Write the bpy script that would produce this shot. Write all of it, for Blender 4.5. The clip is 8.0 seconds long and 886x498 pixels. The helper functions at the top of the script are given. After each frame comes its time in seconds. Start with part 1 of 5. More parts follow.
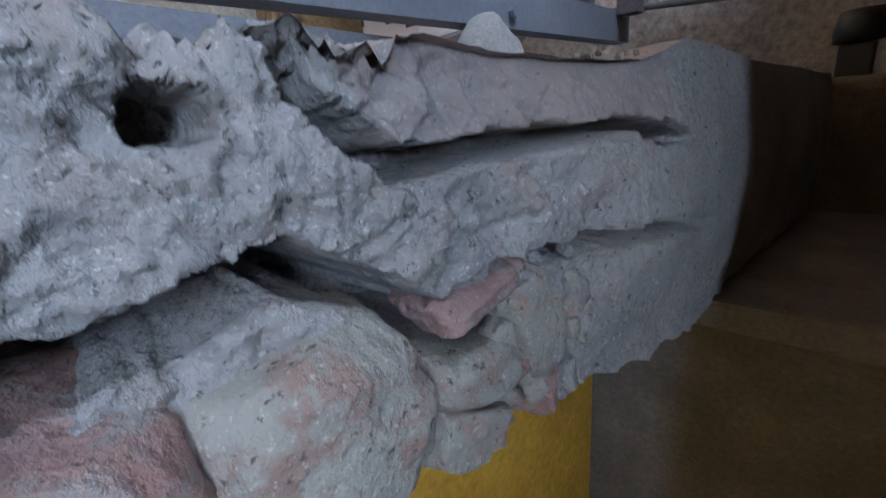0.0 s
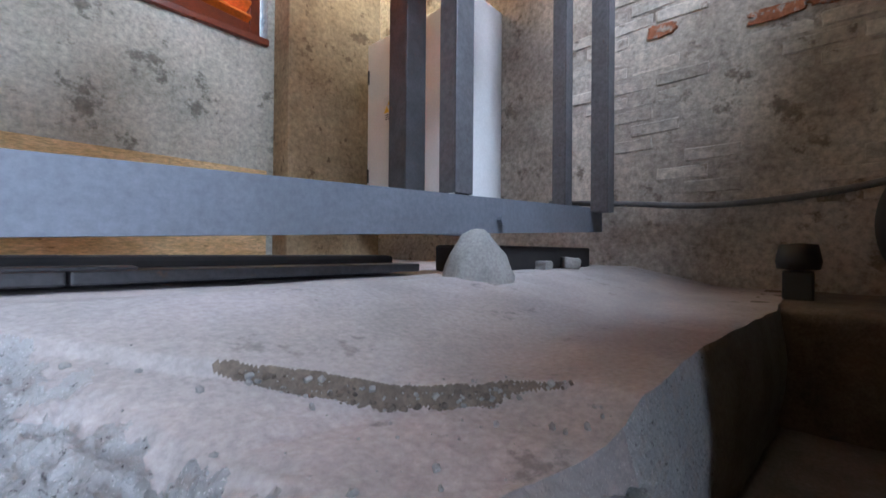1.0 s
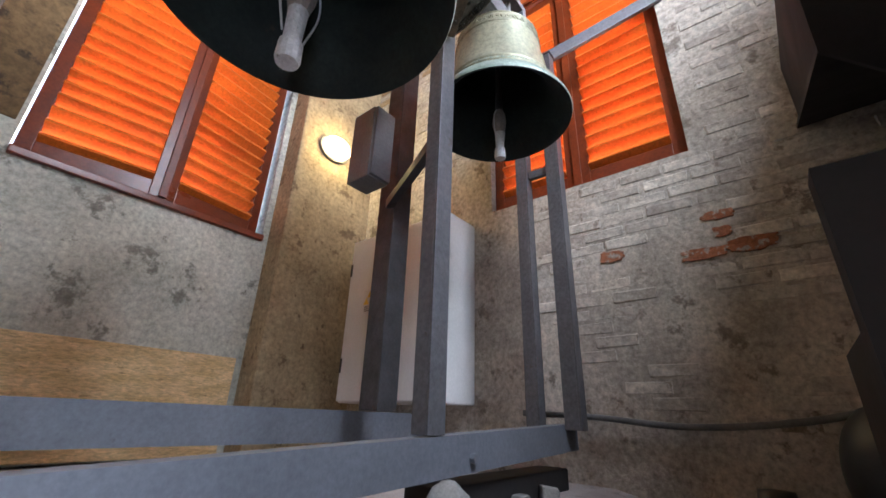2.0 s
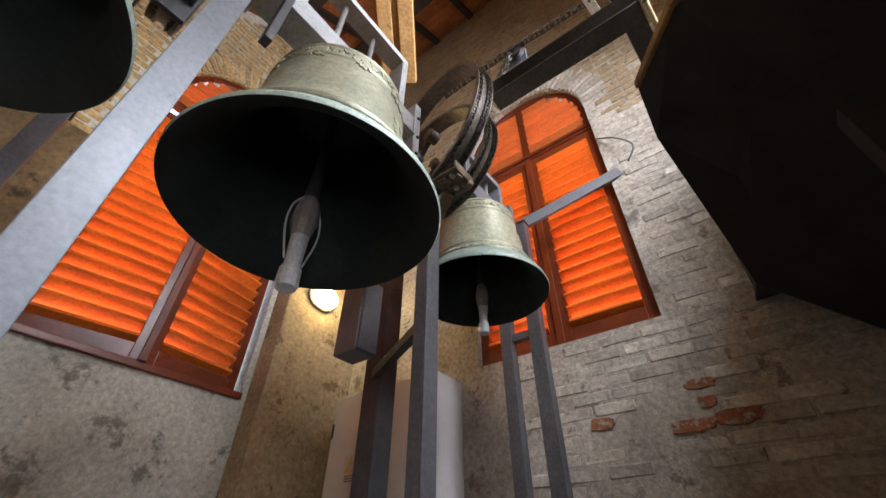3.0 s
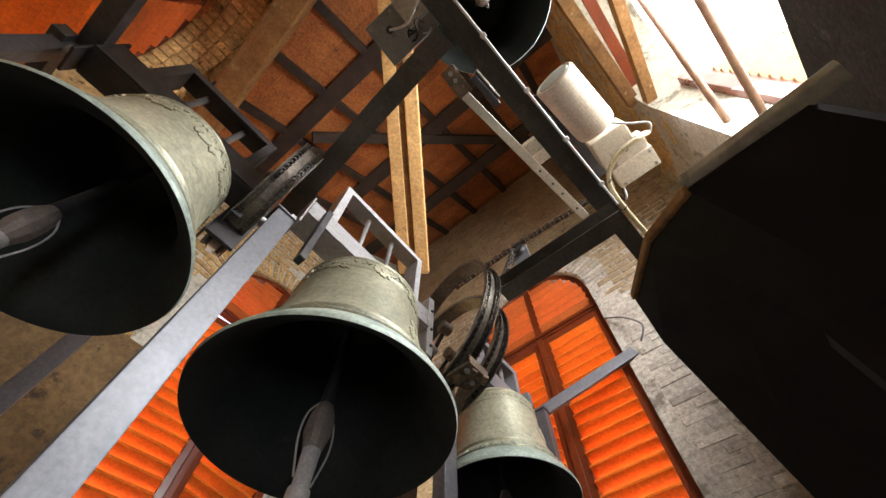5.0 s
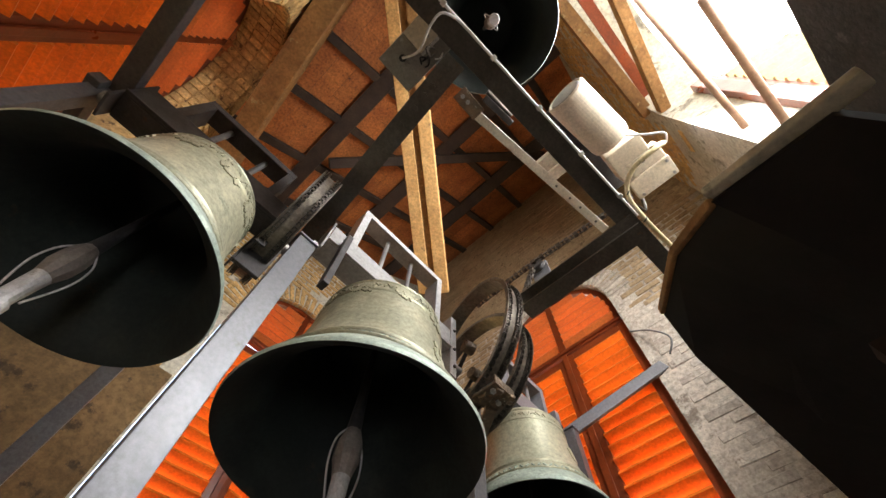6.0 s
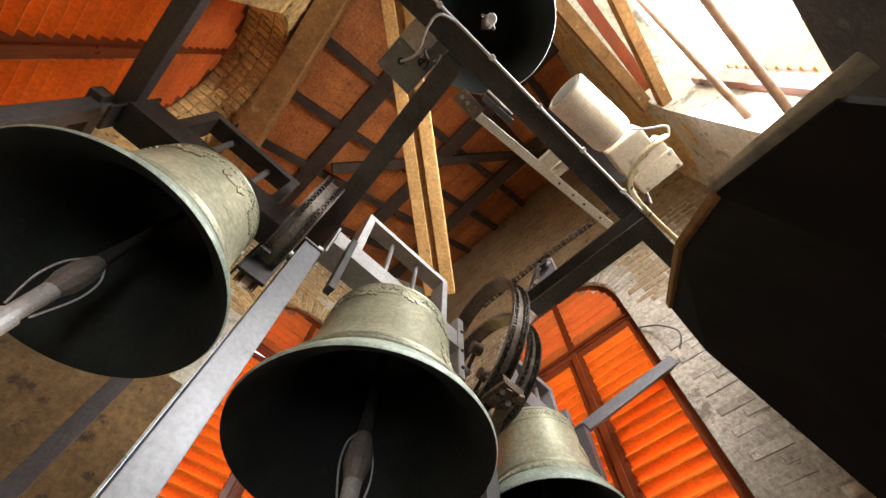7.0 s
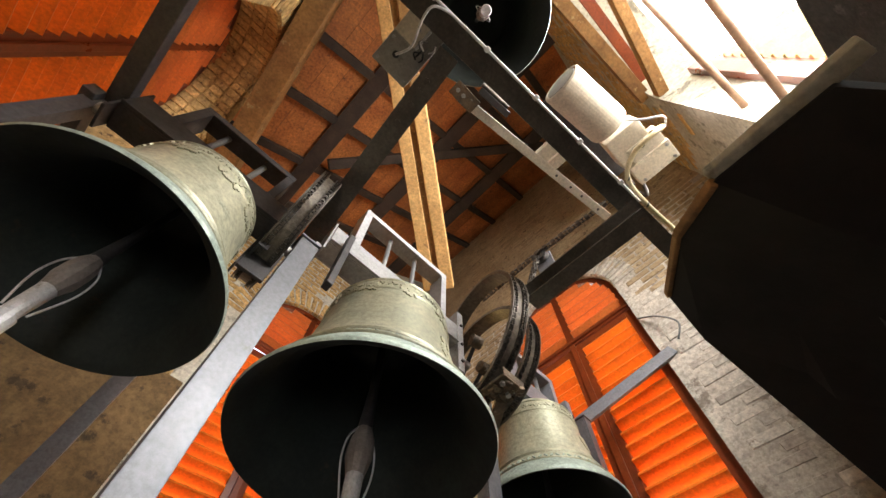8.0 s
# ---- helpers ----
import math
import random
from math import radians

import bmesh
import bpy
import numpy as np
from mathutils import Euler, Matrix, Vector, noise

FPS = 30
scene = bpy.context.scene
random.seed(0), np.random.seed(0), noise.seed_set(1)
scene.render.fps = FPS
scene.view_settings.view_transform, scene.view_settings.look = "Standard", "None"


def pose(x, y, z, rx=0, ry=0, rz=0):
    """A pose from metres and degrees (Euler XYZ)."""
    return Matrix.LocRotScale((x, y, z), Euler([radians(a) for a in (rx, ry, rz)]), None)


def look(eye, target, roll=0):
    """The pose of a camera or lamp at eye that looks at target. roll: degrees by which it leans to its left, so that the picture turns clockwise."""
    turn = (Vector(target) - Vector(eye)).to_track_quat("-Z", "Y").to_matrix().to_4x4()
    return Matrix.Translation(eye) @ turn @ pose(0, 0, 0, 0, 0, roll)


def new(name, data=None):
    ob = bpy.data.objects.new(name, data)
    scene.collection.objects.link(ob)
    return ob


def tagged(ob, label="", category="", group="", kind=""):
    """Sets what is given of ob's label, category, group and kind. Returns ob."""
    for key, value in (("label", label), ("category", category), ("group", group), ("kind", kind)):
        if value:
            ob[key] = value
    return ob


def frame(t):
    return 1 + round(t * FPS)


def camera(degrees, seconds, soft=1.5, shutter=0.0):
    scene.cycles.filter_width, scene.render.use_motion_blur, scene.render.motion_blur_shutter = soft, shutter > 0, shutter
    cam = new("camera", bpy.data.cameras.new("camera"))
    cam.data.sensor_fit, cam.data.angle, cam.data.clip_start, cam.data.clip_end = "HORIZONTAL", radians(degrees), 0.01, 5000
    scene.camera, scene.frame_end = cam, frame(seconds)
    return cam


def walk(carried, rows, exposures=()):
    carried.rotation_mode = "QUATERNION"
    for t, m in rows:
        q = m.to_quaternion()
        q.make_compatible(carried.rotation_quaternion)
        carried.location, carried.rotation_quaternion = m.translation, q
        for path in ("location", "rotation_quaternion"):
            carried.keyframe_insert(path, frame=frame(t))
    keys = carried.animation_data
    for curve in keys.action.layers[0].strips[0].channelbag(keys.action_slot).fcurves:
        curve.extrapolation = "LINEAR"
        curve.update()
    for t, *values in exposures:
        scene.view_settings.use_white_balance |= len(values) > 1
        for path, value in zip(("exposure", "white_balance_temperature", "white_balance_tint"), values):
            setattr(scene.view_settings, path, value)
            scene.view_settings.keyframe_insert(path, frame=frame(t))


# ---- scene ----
# ---------- camera ----------
cam = camera(94.3, 8.0, 1.5, 0.12)
PATH = [
    (0, (0.226, 0.286, -0.138), (1.583, 1.65, -0.685), -4.5),
    (0.2, (0.223, 0.281, -0.104), (1.594, 1.672, -0.540), -4.2),
    (0.5, (0.216, 0.278, -0.039), (1.641, 1.652, -0.342), -2.1),
    (1, (0.205, 0.271, 0.068), (1.685, 1.616, 0.079), 0.5),
    (1.5, (0.189, 0.255, 0.155), (1.667, 1.529, 0.589), 1.6),
    (3, (-0.017, 0.1, 0.483), (1.222, 1.047, 1.735), 0.3),
    (3.5, (-0.052, 0.07, 0.489), (1.018, 0.876, 1.974), -1.2),
    (4, (-0.075, 0.057, 0.495), (0.881, 0.77, 2.101), -1.1),
    (4.5, (-0.089, 0.045, 0.505), (0.734, 0.681, 2.215), -1.0),
    (5, (-0.106, 0.041, 0.506), (0.601, 0.641, 2.278), 0.8),
    (6.5, (-0.124, 0.042, 0.503), (0.453, 0.663, 2.313), 3.3),
    (7, (-0.121, 0.041, 0.505), (0.452, 0.666, 2.316), 3.0),
    (7.5, (-0.117, 0.043, 0.505), (0.467, 0.68, 2.309), 2.6),
    (8, (-0.116, 0.044, 0.505), (0.478, 0.679, 2.306), 1.6),
]
EXPOSURES = [(0, 3.52, 5050, 7), (0.5, 3.6, 5050, 7), (1.0, 3.55, 5100, 8), (1.5, 3.42, 5300, 9), (3.0, 2.68, 6100, 11), (4.5, 2.6, 6500, 11), (6.5, 2.65, 6950, 10), (8.0, 2.75, 7000, 10)]
walk(cam, [(t, look(eye, target, roll)) for t, eye, target, roll in PATH], EXPOSURES)

# ---------- light ----------
world = bpy.data.worlds.new("sky")
scene.world = world
world.use_nodes = True
wn = world.node_tree
sky = wn.nodes.new("ShaderNodeTexSky")
sky.sky_type, sky.sun_disc = "NISHITA", False
sky.sun_elevation, sky.sun_rotation = radians(40), radians(50)
wn.links.new(sky.outputs[0], wn.nodes["Background"].inputs[0])
wn.nodes["Background"].inputs[1].default_value = 0.12
sun_data = bpy.data.lights.new("sun", "SUN")
sun_data.energy, sun_data.angle, sun_data.color = 3.6, radians(0.5), (1.0, 0.94, 0.84)
sun = new("sun", sun_data)
sun.matrix_world = look((6, 5.2, 6.7), (0, 0, 0))
# the sky's light in the open south arch
day = bpy.data.lights.new("south_daylight", "AREA")
day.shape, day.size, day.size_y = "RECTANGLE", 1.20, 1.40
day.energy, day.color = 24.0, (0.88, 0.94, 1.0)
daylight = new("south_daylight", day)
daylight.matrix_world = look((0.70, -1.16, 3.30), (0.70, 2.0, 1.2))


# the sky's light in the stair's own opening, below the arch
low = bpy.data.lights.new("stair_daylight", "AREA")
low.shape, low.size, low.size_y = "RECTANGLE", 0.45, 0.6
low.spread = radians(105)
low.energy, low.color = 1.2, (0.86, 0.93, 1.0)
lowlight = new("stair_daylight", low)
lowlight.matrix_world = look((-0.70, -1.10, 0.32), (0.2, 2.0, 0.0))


# ---------- materials ----------
def surf(name, c1, c2, scale=6.0, rough=0.8, bump=0.3, metal=0.0, c3=None, fine=60.0, spread=0.1, stretch=(1, 1, 1), spots=0.62, island=False):
    """Two colours mixed by a coarse pattern, a third in spots, fine grain in colour, gloss and relief."""
    m = bpy.data.materials.new(name)
    m.use_nodes = True
    nt, ns = m.node_tree, m.node_tree.nodes
    bsdf = ns["Principled BSDF"]
    tc, mp = ns.new("ShaderNodeTexCoord"), ns.new("ShaderNodeMapping")
    mp.inputs["Scale"].default_value = stretch
    info = ns.new("ShaderNodeObjectInfo")
    off = ns.new("ShaderNodeVectorMath")
    off.operation = "SCALE"
    off.inputs[0].default_value = (7.3, 3.1, 5.7)
    nt.links.new(info.outputs["Random"], off.inputs["Scale"])
    add = ns.new("ShaderNodeVectorMath")
    nt.links.new(tc.outputs["Object"], mp.inputs[0])
    nt.links.new(mp.outputs[0], add.inputs[0])
    nt.links.new(off.outputs[0], add.inputs[1])

    def noise_tex(s, detail, roughness=0.6):
        n = ns.new("ShaderNodeTexNoise")
        n.inputs["Scale"].default_value, n.inputs["Detail"].default_value = s, detail
        n.inputs["Roughness"].default_value = roughness
        nt.links.new(add.outputs[0], n.inputs["Vector"])
        return n

    def ramp(src, a, b):
        r = ns.new("ShaderNodeMapRange")
        r.inputs["From Min"].default_value, r.inputs["From Max"].default_value = a, b
        nt.links.new(src, r.inputs["Value"])
        return r.outputs["Result"]

    def mix(fac, a, b, mode="MIX"):
        x = ns.new("ShaderNodeMix")
        x.data_type, x.blend_type = "RGBA", mode
        for sock, v in ((x.inputs["Factor"], fac), (x.inputs["A"], a), (x.inputs["B"], b)):
            if isinstance(v, (int, float)):
                sock.default_value = v
            elif isinstance(v, tuple):
                sock.default_value = (*v, 1)
            else:
                nt.links.new(v, sock)
        return x.outputs["Result"]

    coarse, grain = noise_tex(scale, 5), noise_tex(fine, 4, 0.7)
    col = mix(ramp(coarse.outputs["Fac"], 0.35, 0.65), c1, c2)
    if c3:
        spot = noise_tex(scale * 2.3, 6, 0.7)
        col = mix(ramp(spot.outputs["Fac"], spots, spots + 0.06), col, c3)
    g = ns.new("ShaderNodeMapRange")
    g.inputs["To Min"].default_value, g.inputs["To Max"].default_value = 1 - 2.2 * spread, 1 + 2.2 * spread
    g.inputs["From Min"].default_value, g.inputs["From Max"].default_value = 0.3, 0.7
    nt.links.new(grain.outputs["Fac"], g.inputs["Value"])
    vary = ns.new("ShaderNodeMapRange")
    vary.inputs["To Min"].default_value, vary.inputs["To Max"].default_value = 1 - spread, 1 + spread
    if island:
        geo = ns.new("ShaderNodeNewGeometry")
        nt.links.new(geo.outputs["Random Per Island"], vary.inputs["Value"])
    else:
        nt.links.new(info.outputs["Random"], vary.inputs["Value"])
    times = ns.new("ShaderNodeMath")
    times.operation = "MULTIPLY"
    nt.links.new(g.outputs["Result"], times.inputs[0])
    nt.links.new(vary.outputs["Result"], times.inputs[1])
    sc = ns.new("ShaderNodeVectorMath")
    sc.operation = "SCALE"
    nt.links.new(col, sc.inputs[0])
    nt.links.new(times.outputs[0], sc.inputs["Scale"])
    nt.links.new(sc.outputs[0], bsdf.inputs["Base Color"])
    rr = ns.new("ShaderNodeMapRange")
    rr.inputs["To Min"].default_value, rr.inputs["To Max"].default_value = max(rough - 0.15, 0.05), min(rough + 0.15, 1)
    nt.links.new(coarse.outputs["Fac"], rr.inputs["Value"])
    nt.links.new(rr.outputs["Result"], bsdf.inputs["Roughness"])
    bsdf.inputs["Metallic"].default_value = metal
    if bump:
        bp, bq = ns.new("ShaderNodeBump"), ns.new("ShaderNodeBump")
        bp.inputs["Strength"].default_value, bp.inputs["Distance"].default_value = bump, 0.02
        bq.inputs["Strength"].default_value, bq.inputs["Distance"].default_value = bump, 0.004
        nt.links.new(coarse.outputs["Fac"], bp.inputs["Height"])
        nt.links.new(grain.outputs["Fac"], bq.inputs["Height"])
        nt.links.new(bp.outputs[0], bq.inputs["Normal"])
        nt.links.new(bq.outputs[0], bsdf.inputs["Normal"])
    return m


def glow(name, colour, strength):
    m = bpy.data.materials.new(name)
    m.use_nodes = True
    b = m.node_tree.nodes["Principled BSDF"]
    b.inputs["Base Color"].default_value = (*colour, 1)
    b.inputs["Emission Color"].default_value = (*colour, 1)
    b.inputs["Emission Strength"].default_value = strength
    return m



def gritty(name, c1, c2, c3, pit, relief=1.0, grit=1.0):
    """Crumbling mortar: three patchy colours, dark pits, pale grit, relief at three sizes."""
    m = bpy.data.materials.new(name)
    m.use_nodes = True
    nt, ns = m.node_tree, m.node_tree.nodes
    bsdf = ns["Principled BSDF"]
    bsdf.inputs["Roughness"].default_value = 0.95
    tc = ns.new("ShaderNodeTexCoord")

    def noise_tex(scale, detail, roughness=0.6):
        n = ns.new("ShaderNodeTexNoise")
        n.inputs["Scale"].default_value, n.inputs["Detail"].default_value = scale, detail
        n.inputs["Roughness"].default_value = roughness
        nt.links.new(tc.outputs["Object"], n.inputs["Vector"])
        return n.outputs["Fac"]

    def ramp(src, a, b):
        r = ns.new("ShaderNodeMapRange")
        r.inputs["From Min"].default_value, r.inputs["From Max"].default_value = a, b
        nt.links.new(src, r.inputs["Value"])
        return r.outputs["Result"]

    def mix(fac, a, b):
        x = ns.new("ShaderNodeMix")
        x.data_type = "RGBA"
        nt.links.new(fac, x.inputs["Factor"])
        for sock, v in ((x.inputs["A"], a), (x.inputs["B"], b)):
            if isinstance(v, tuple):
                sock.default_value = (*v, 1)
            else:
                nt.links.new(v, sock)
        return x.outputs["Result"]

    broad, mid, fine, sand = noise_tex(7, 4), noise_tex(38, 6, 0.7), noise_tex(130, 5, 0.7), noise_tex(420, 3)
    cell = ns.new("ShaderNodeTexVoronoi")
    cell.inputs["Scale"].default_value = 165
    nt.links.new(tc.outputs["Object"], cell.inputs["Vector"])
    col = mix(ramp(broad, 0.38, 0.62), c1, c2)
    col = mix(ramp(mid, 0.50, 0.62), col, c3)
    col = mix(ramp(sand, 0.60, 0.70), col, tuple(min(0.6, v * 1.35) for v in c1))
    holes = ramp(fine, 0.66 - 0.10 * grit, 0.70 - 0.06 * grit)
    col = mix(holes, col, pit)
    nt.links.new(col, bsdf.inputs["Base Color"])
    last = None
    for src, d, k in ((mid, 0.014, 0.9), (fine, 0.006, 1.0), (cell.outputs["Distance"], 0.003, 0.8), (sand, 0.0016, 0.8)):
        b = ns.new("ShaderNodeBump")
        b.inputs["Strength"].default_value, b.inputs["Distance"].default_value = min(1.0, k * relief), d * relief
        b.invert = src == fine
        nt.links.new(src, b.inputs["Height"])
        if last:
            nt.links.new(last, b.inputs["Normal"])
        last = b.outputs[0]
    nt.links.new(last, bsdf.inputs["Normal"])
    return m


PLASTER = surf("grey_plaster", (0.62, 0.595, 0.51), (0.42, 0.40, 0.335), 1.8, 0.9, 0.45, c3=(0.235, 0.22, 0.18), fine=30, spread=0.15, spots=0.575)
BRICKWALL = surf("whitewashed_mortar", (0.52, 0.46, 0.39), (0.33, 0.28, 0.235), 2.6, 0.92, 0.9, c3=(0.22, 0.18, 0.145), fine=32, spread=0.18, spots=0.575)
LIMED = surf("whitewashed_brick", (0.57, 0.515, 0.445), (0.37, 0.315, 0.265), 3.0, 0.95, 0.8, c3=(0.25, 0.20, 0.16), fine=34, spread=0.16, spots=0.59)
BAREBRICK = surf("bare_orange_brick", (0.44, 0.16, 0.07), (0.32, 0.12, 0.06), 9.0, 0.9, 0.6, c3=(0.44, 0.38, 0.32), fine=60, spread=0.16, spots=0.53)
OLDBRICK = surf("old_yellow_brick", (0.64, 0.43, 0.18), (0.45, 0.285, 0.115), 7.0, 0.92, 0.8, c3=(0.17, 0.105, 0.05), fine=30, spread=0.2, spots=0.58)
OCHRE = surf("ochre_wall_paint", (0.72, 0.42, 0.04), (0.58, 0.32, 0.03), 5.0, 0.85, 0.5, fine=60)
SCREED = surf("worn_cement_screed", (0.37, 0.315, 0.30), (0.28, 0.245, 0.23), 4.0, 0.9, 0.3, c3=(0.20, 0.175, 0.165), fine=110, spread=0.09, spots=0.61)
RUBBLE = gritty("broken_grey_mortar", (0.37, 0.345, 0.335), (0.25, 0.238, 0.24), (0.29, 0.25, 0.235), (0.10, 0.09, 0.085), 0.75, 0.55)
TILE = gritty("pinkish_grey_tile", (0.28, 0.235, 0.225), (0.22, 0.195, 0.19), (0.31, 0.25, 0.235), (0.14, 0.12, 0.115), 0.5, 0.4)
PIERBRICK = surf("brown_plastered_brick", (0.44, 0.335, 0.20), (0.29, 0.21, 0.12), 2.8, 0.92, 0.6, c3=(0.19, 0.13, 0.075), fine=30, spread=0.16, spots=0.58)
# plaster with shade put into its colour
SHADEPLASTER = surf("shade_dark_plaster", (0.075, 0.068, 0.06), (0.045, 0.04, 0.036), 3.0, 0.95, 0.7, c3=(0.11, 0.10, 0.088), fine=40, spread=0.14, spots=0.62)
MOUND = surf("grey_cement_lump", (0.27, 0.25, 0.235), (0.20, 0.185, 0.175), 9.0, 0.95, 0.5, fine=120, spread=0.1)
BROWNSHADE = surf("brown_plaster_and_shade", (0.225, 0.14, 0.062), (0.12, 0.075, 0.033), 2.6, 0.92, 0.6, c3=(0.075, 0.048, 0.026), fine=26, spread=0.16, spots=0.57)
PALESTEEL = surf("bare_pale_steel", (0.72, 0.70, 0.72), (0.56, 0.54, 0.56), 9.0, 0.4, 0.15, 0.1, c3=(0.24, 0.20, 0.17), fine=80, spots=0.64)
BALLSTEEL = surf("brown_worn_steel", (0.36, 0.31, 0.29), (0.22, 0.18, 0.165), 9.0, 0.5, 0.2, 0.2, fine=80)
BROWNBRICK = surf("brown_weathered_brick", (0.47, 0.345, 0.21), (0.31, 0.215, 0.125), 4.0, 0.92, 0.8, c3=(0.19, 0.13, 0.075), fine=32, spread=0.16, spots=0.58)
GREASE = surf("rusty_greasy_plate", (0.20, 0.13, 0.08), (0.09, 0.065, 0.045), 14.0, 0.6, 0.7, 0.3, c3=(0.34, 0.31, 0.28), fine=90, spots=0.60)
# earthy crumbs, and also the shade coloured into the screed scarp and corner floor
EARTHSHADE = surf("dark_earth_and_shade", (0.15, 0.11, 0.08), (0.09, 0.07, 0.055), 14.0, 0.95, 0.6, fine=130, spread=0.14)
SANDLIME = gritty("pale_crumbly_mortar", (0.38, 0.355, 0.315), (0.29, 0.265, 0.235), (0.31, 0.215, 0.18), (0.12, 0.10, 0.085), 0.7, 0.6)
PINKBRICK = gritty("pinkish_broken_brick", (0.35, 0.215, 0.19), (0.25, 0.165, 0.155), (0.31, 0.28, 0.265), (0.12, 0.08, 0.07), 0.7, 0.5)
STEEL = surf("grey_painted_steel", (0.225, 0.225, 0.25), (0.195, 0.195, 0.215), 4.0, 0.45, 0.08, 0.2, c3=(0.15, 0.14, 0.14), fine=60, spread=0.09, spots=0.66)
MIDSTEEL = surf("dull_lavender_grey_steel", (0.135, 0.128, 0.138), (0.105, 0.10, 0.106), 5.0, 0.45, 0.12, 0.25, c3=(0.10, 0.075, 0.06), fine=60, spread=0.12, spots=0.64)
LIGHTSTEEL = surf("pale_grey_yoke_paint", (0.44, 0.43, 0.435), (0.36, 0.35, 0.35), 6.0, 0.42, 0.12, 0.15, c3=(0.20, 0.16, 0.13), fine=60, spread=0.1, spots=0.65)
BEAMSTEEL = surf("dusty_blue_grey_steel", (0.155, 0.16, 0.185), (0.125, 0.13, 0.15), 4.0, 0.55, 0.08, 0.2, c3=(0.10, 0.095, 0.10), fine=60, spread=0.08, spots=0.66)
FRAMESTEEL = surf("dark_brown_grey_frame_paint", (0.115, 0.100, 0.088), (0.070, 0.060, 0.052), 7.0, 0.42, 0.25, 0.35, c3=(0.15, 0.085, 0.045), fine=70, spread=0.14, spots=0.63)
DARKSTEEL = surf("dark_steel", (0.085, 0.08, 0.085), (0.055, 0.05, 0.05), 8.0, 0.5, 0.15, 0.5, c3=(0.11, 0.07, 0.05), fine=80)
BRONZE = surf("green_grey_bronze", (0.52, 0.495, 0.36), (0.39, 0.385, 0.28), 5.0, 0.45, 0.25, 0.35, c3=(0.22, 0.235, 0.175), fine=50, spread=0.14, spots=0.63)
BRONZELIP = surf("verdigris_lip", (0.44, 0.50, 0.43), (0.31, 0.37, 0.32), 14.0, 0.55, 0.35, 0.25, c3=(0.22, 0.25, 0.20), fine=80, spread=0.15, spots=0.62)
BRONZEIN = surf("black_green_bronze", (0.017, 0.024, 0.021), (0.011, 0.015, 0.014), 5.0, 0.7, 0.2, 0.2, c3=(0.035, 0.026, 0.018), fine=60, spread=0.15)
IRON = surf("forged_iron", (0.42, 0.41, 0.41), (0.30, 0.29, 0.29), 12.0, 0.45, 0.2, 0.8, fine=90)
WHEELSTEEL = surf("worn_wheel_steel", (0.20, 0.168, 0.138), (0.105, 0.085, 0.068), 10.0, 0.42, 0.35, 0.4, c3=(0.075, 0.05, 0.035), fine=60, spread=0.2)
CHAIN = surf("oily_chain_steel", (0.17, 0.15, 0.135), (0.06, 0.052, 0.045), 20.0, 0.36, 0.2, 0.8, fine=120)
SHUTTER = surf("orange_red_shutter_paint", (0.76, 0.195, 0.022), (0.63, 0.145, 0.016), 4.0, 0.35, 0.05, fine=50, spread=0.1)
# sunlight's glare on the open leaf, put into a pale paint colour
SUNLITPAINT = surf("sunlit_shutter_paint", (0.80, 0.70, 0.42), (0.72, 0.60, 0.32), 5.0, 0.6, 0.05, fine=50, spread=0.06)
SHUTFRAME = surf("dark_red_frame_paint", (0.19, 0.035, 0.009), (0.13, 0.024, 0.007), 5.0, 0.32, 0.1, fine=60)
# darker, redder copy of the shutter paint: the arch head's shade in colour
FANSHADE = surf("shaded_louvre_paint", (0.66, 0.17, 0.04), (0.54, 0.13, 0.032), 4.0, 0.4, 0.06, fine=50, spread=0.1)
BOARDS = surf("red_brown_roof_board", (0.44, 0.15, 0.042), (0.28, 0.085, 0.025), 3.0, 0.65, 0.25, c3=(0.13, 0.045, 0.02), fine=44, spread=0.24, island=True)
DARKWOOD = surf("dark_stained_timber", (0.045, 0.028, 0.02), (0.028, 0.018, 0.014), 6.0, 0.8, 0.3, fine=50)
NEWWOOD = surf("pale_timber", (0.62, 0.36, 0.14), (0.48, 0.26, 0.09), 5.0, 0.7, 0.35, c3=(0.22, 0.12, 0.05), fine=46, spread=0.16, spots=0.62)
OLDWOOD = surf("brown_timber", (0.34, 0.175, 0.06), (0.22, 0.11, 0.04), 5.0, 0.75, 0.45, c3=(0.40, 0.28, 0.13), fine=40, spread=0.18, spots=0.60)
PLANK = surf("raw_sawn_plank", (0.74, 0.53, 0.28), (0.58, 0.385, 0.18), 5.0, 0.8, 0.4, c3=(0.34, 0.21, 0.09), fine=34, spread=0.16, stretch=(1, 4, 4))
CABINET = surf("pale_grey_enamel", (0.74, 0.72, 0.72), (0.68, 0.66, 0.66), 3.0, 0.4, 0.03, fine=60, spread=0.03)
BOXGREY = surf("grey_plastic_box", (0.17, 0.17, 0.18), (0.13, 0.13, 0.14), 5.0, 0.5, 0.05, fine=80)
JBOX = surf("grey_metal_box", (0.33, 0.31, 0.29), (0.25, 0.23, 0.21), 5.0, 0.45, 0.1, 0.3, c3=(0.16, 0.14, 0.12), fine=80)
CREAM = surf("cream_motor_enamel", (0.66, 0.58, 0.48), (0.56, 0.48, 0.39), 5.0, 0.5, 0.1, c3=(0.36, 0.28, 0.2), fine=70, spots=0.68)
CONDUIT = surf("pale_conduit", (0.62, 0.52, 0.32), (0.50, 0.40, 0.24), 6.0, 0.45, 0.05, 0.2, fine=70)
BLACK = surf("black_plastic", (0.014, 0.014, 0.015), (0.009, 0.009, 0.01), 6.0, 0.5, 0.05, fine=80)
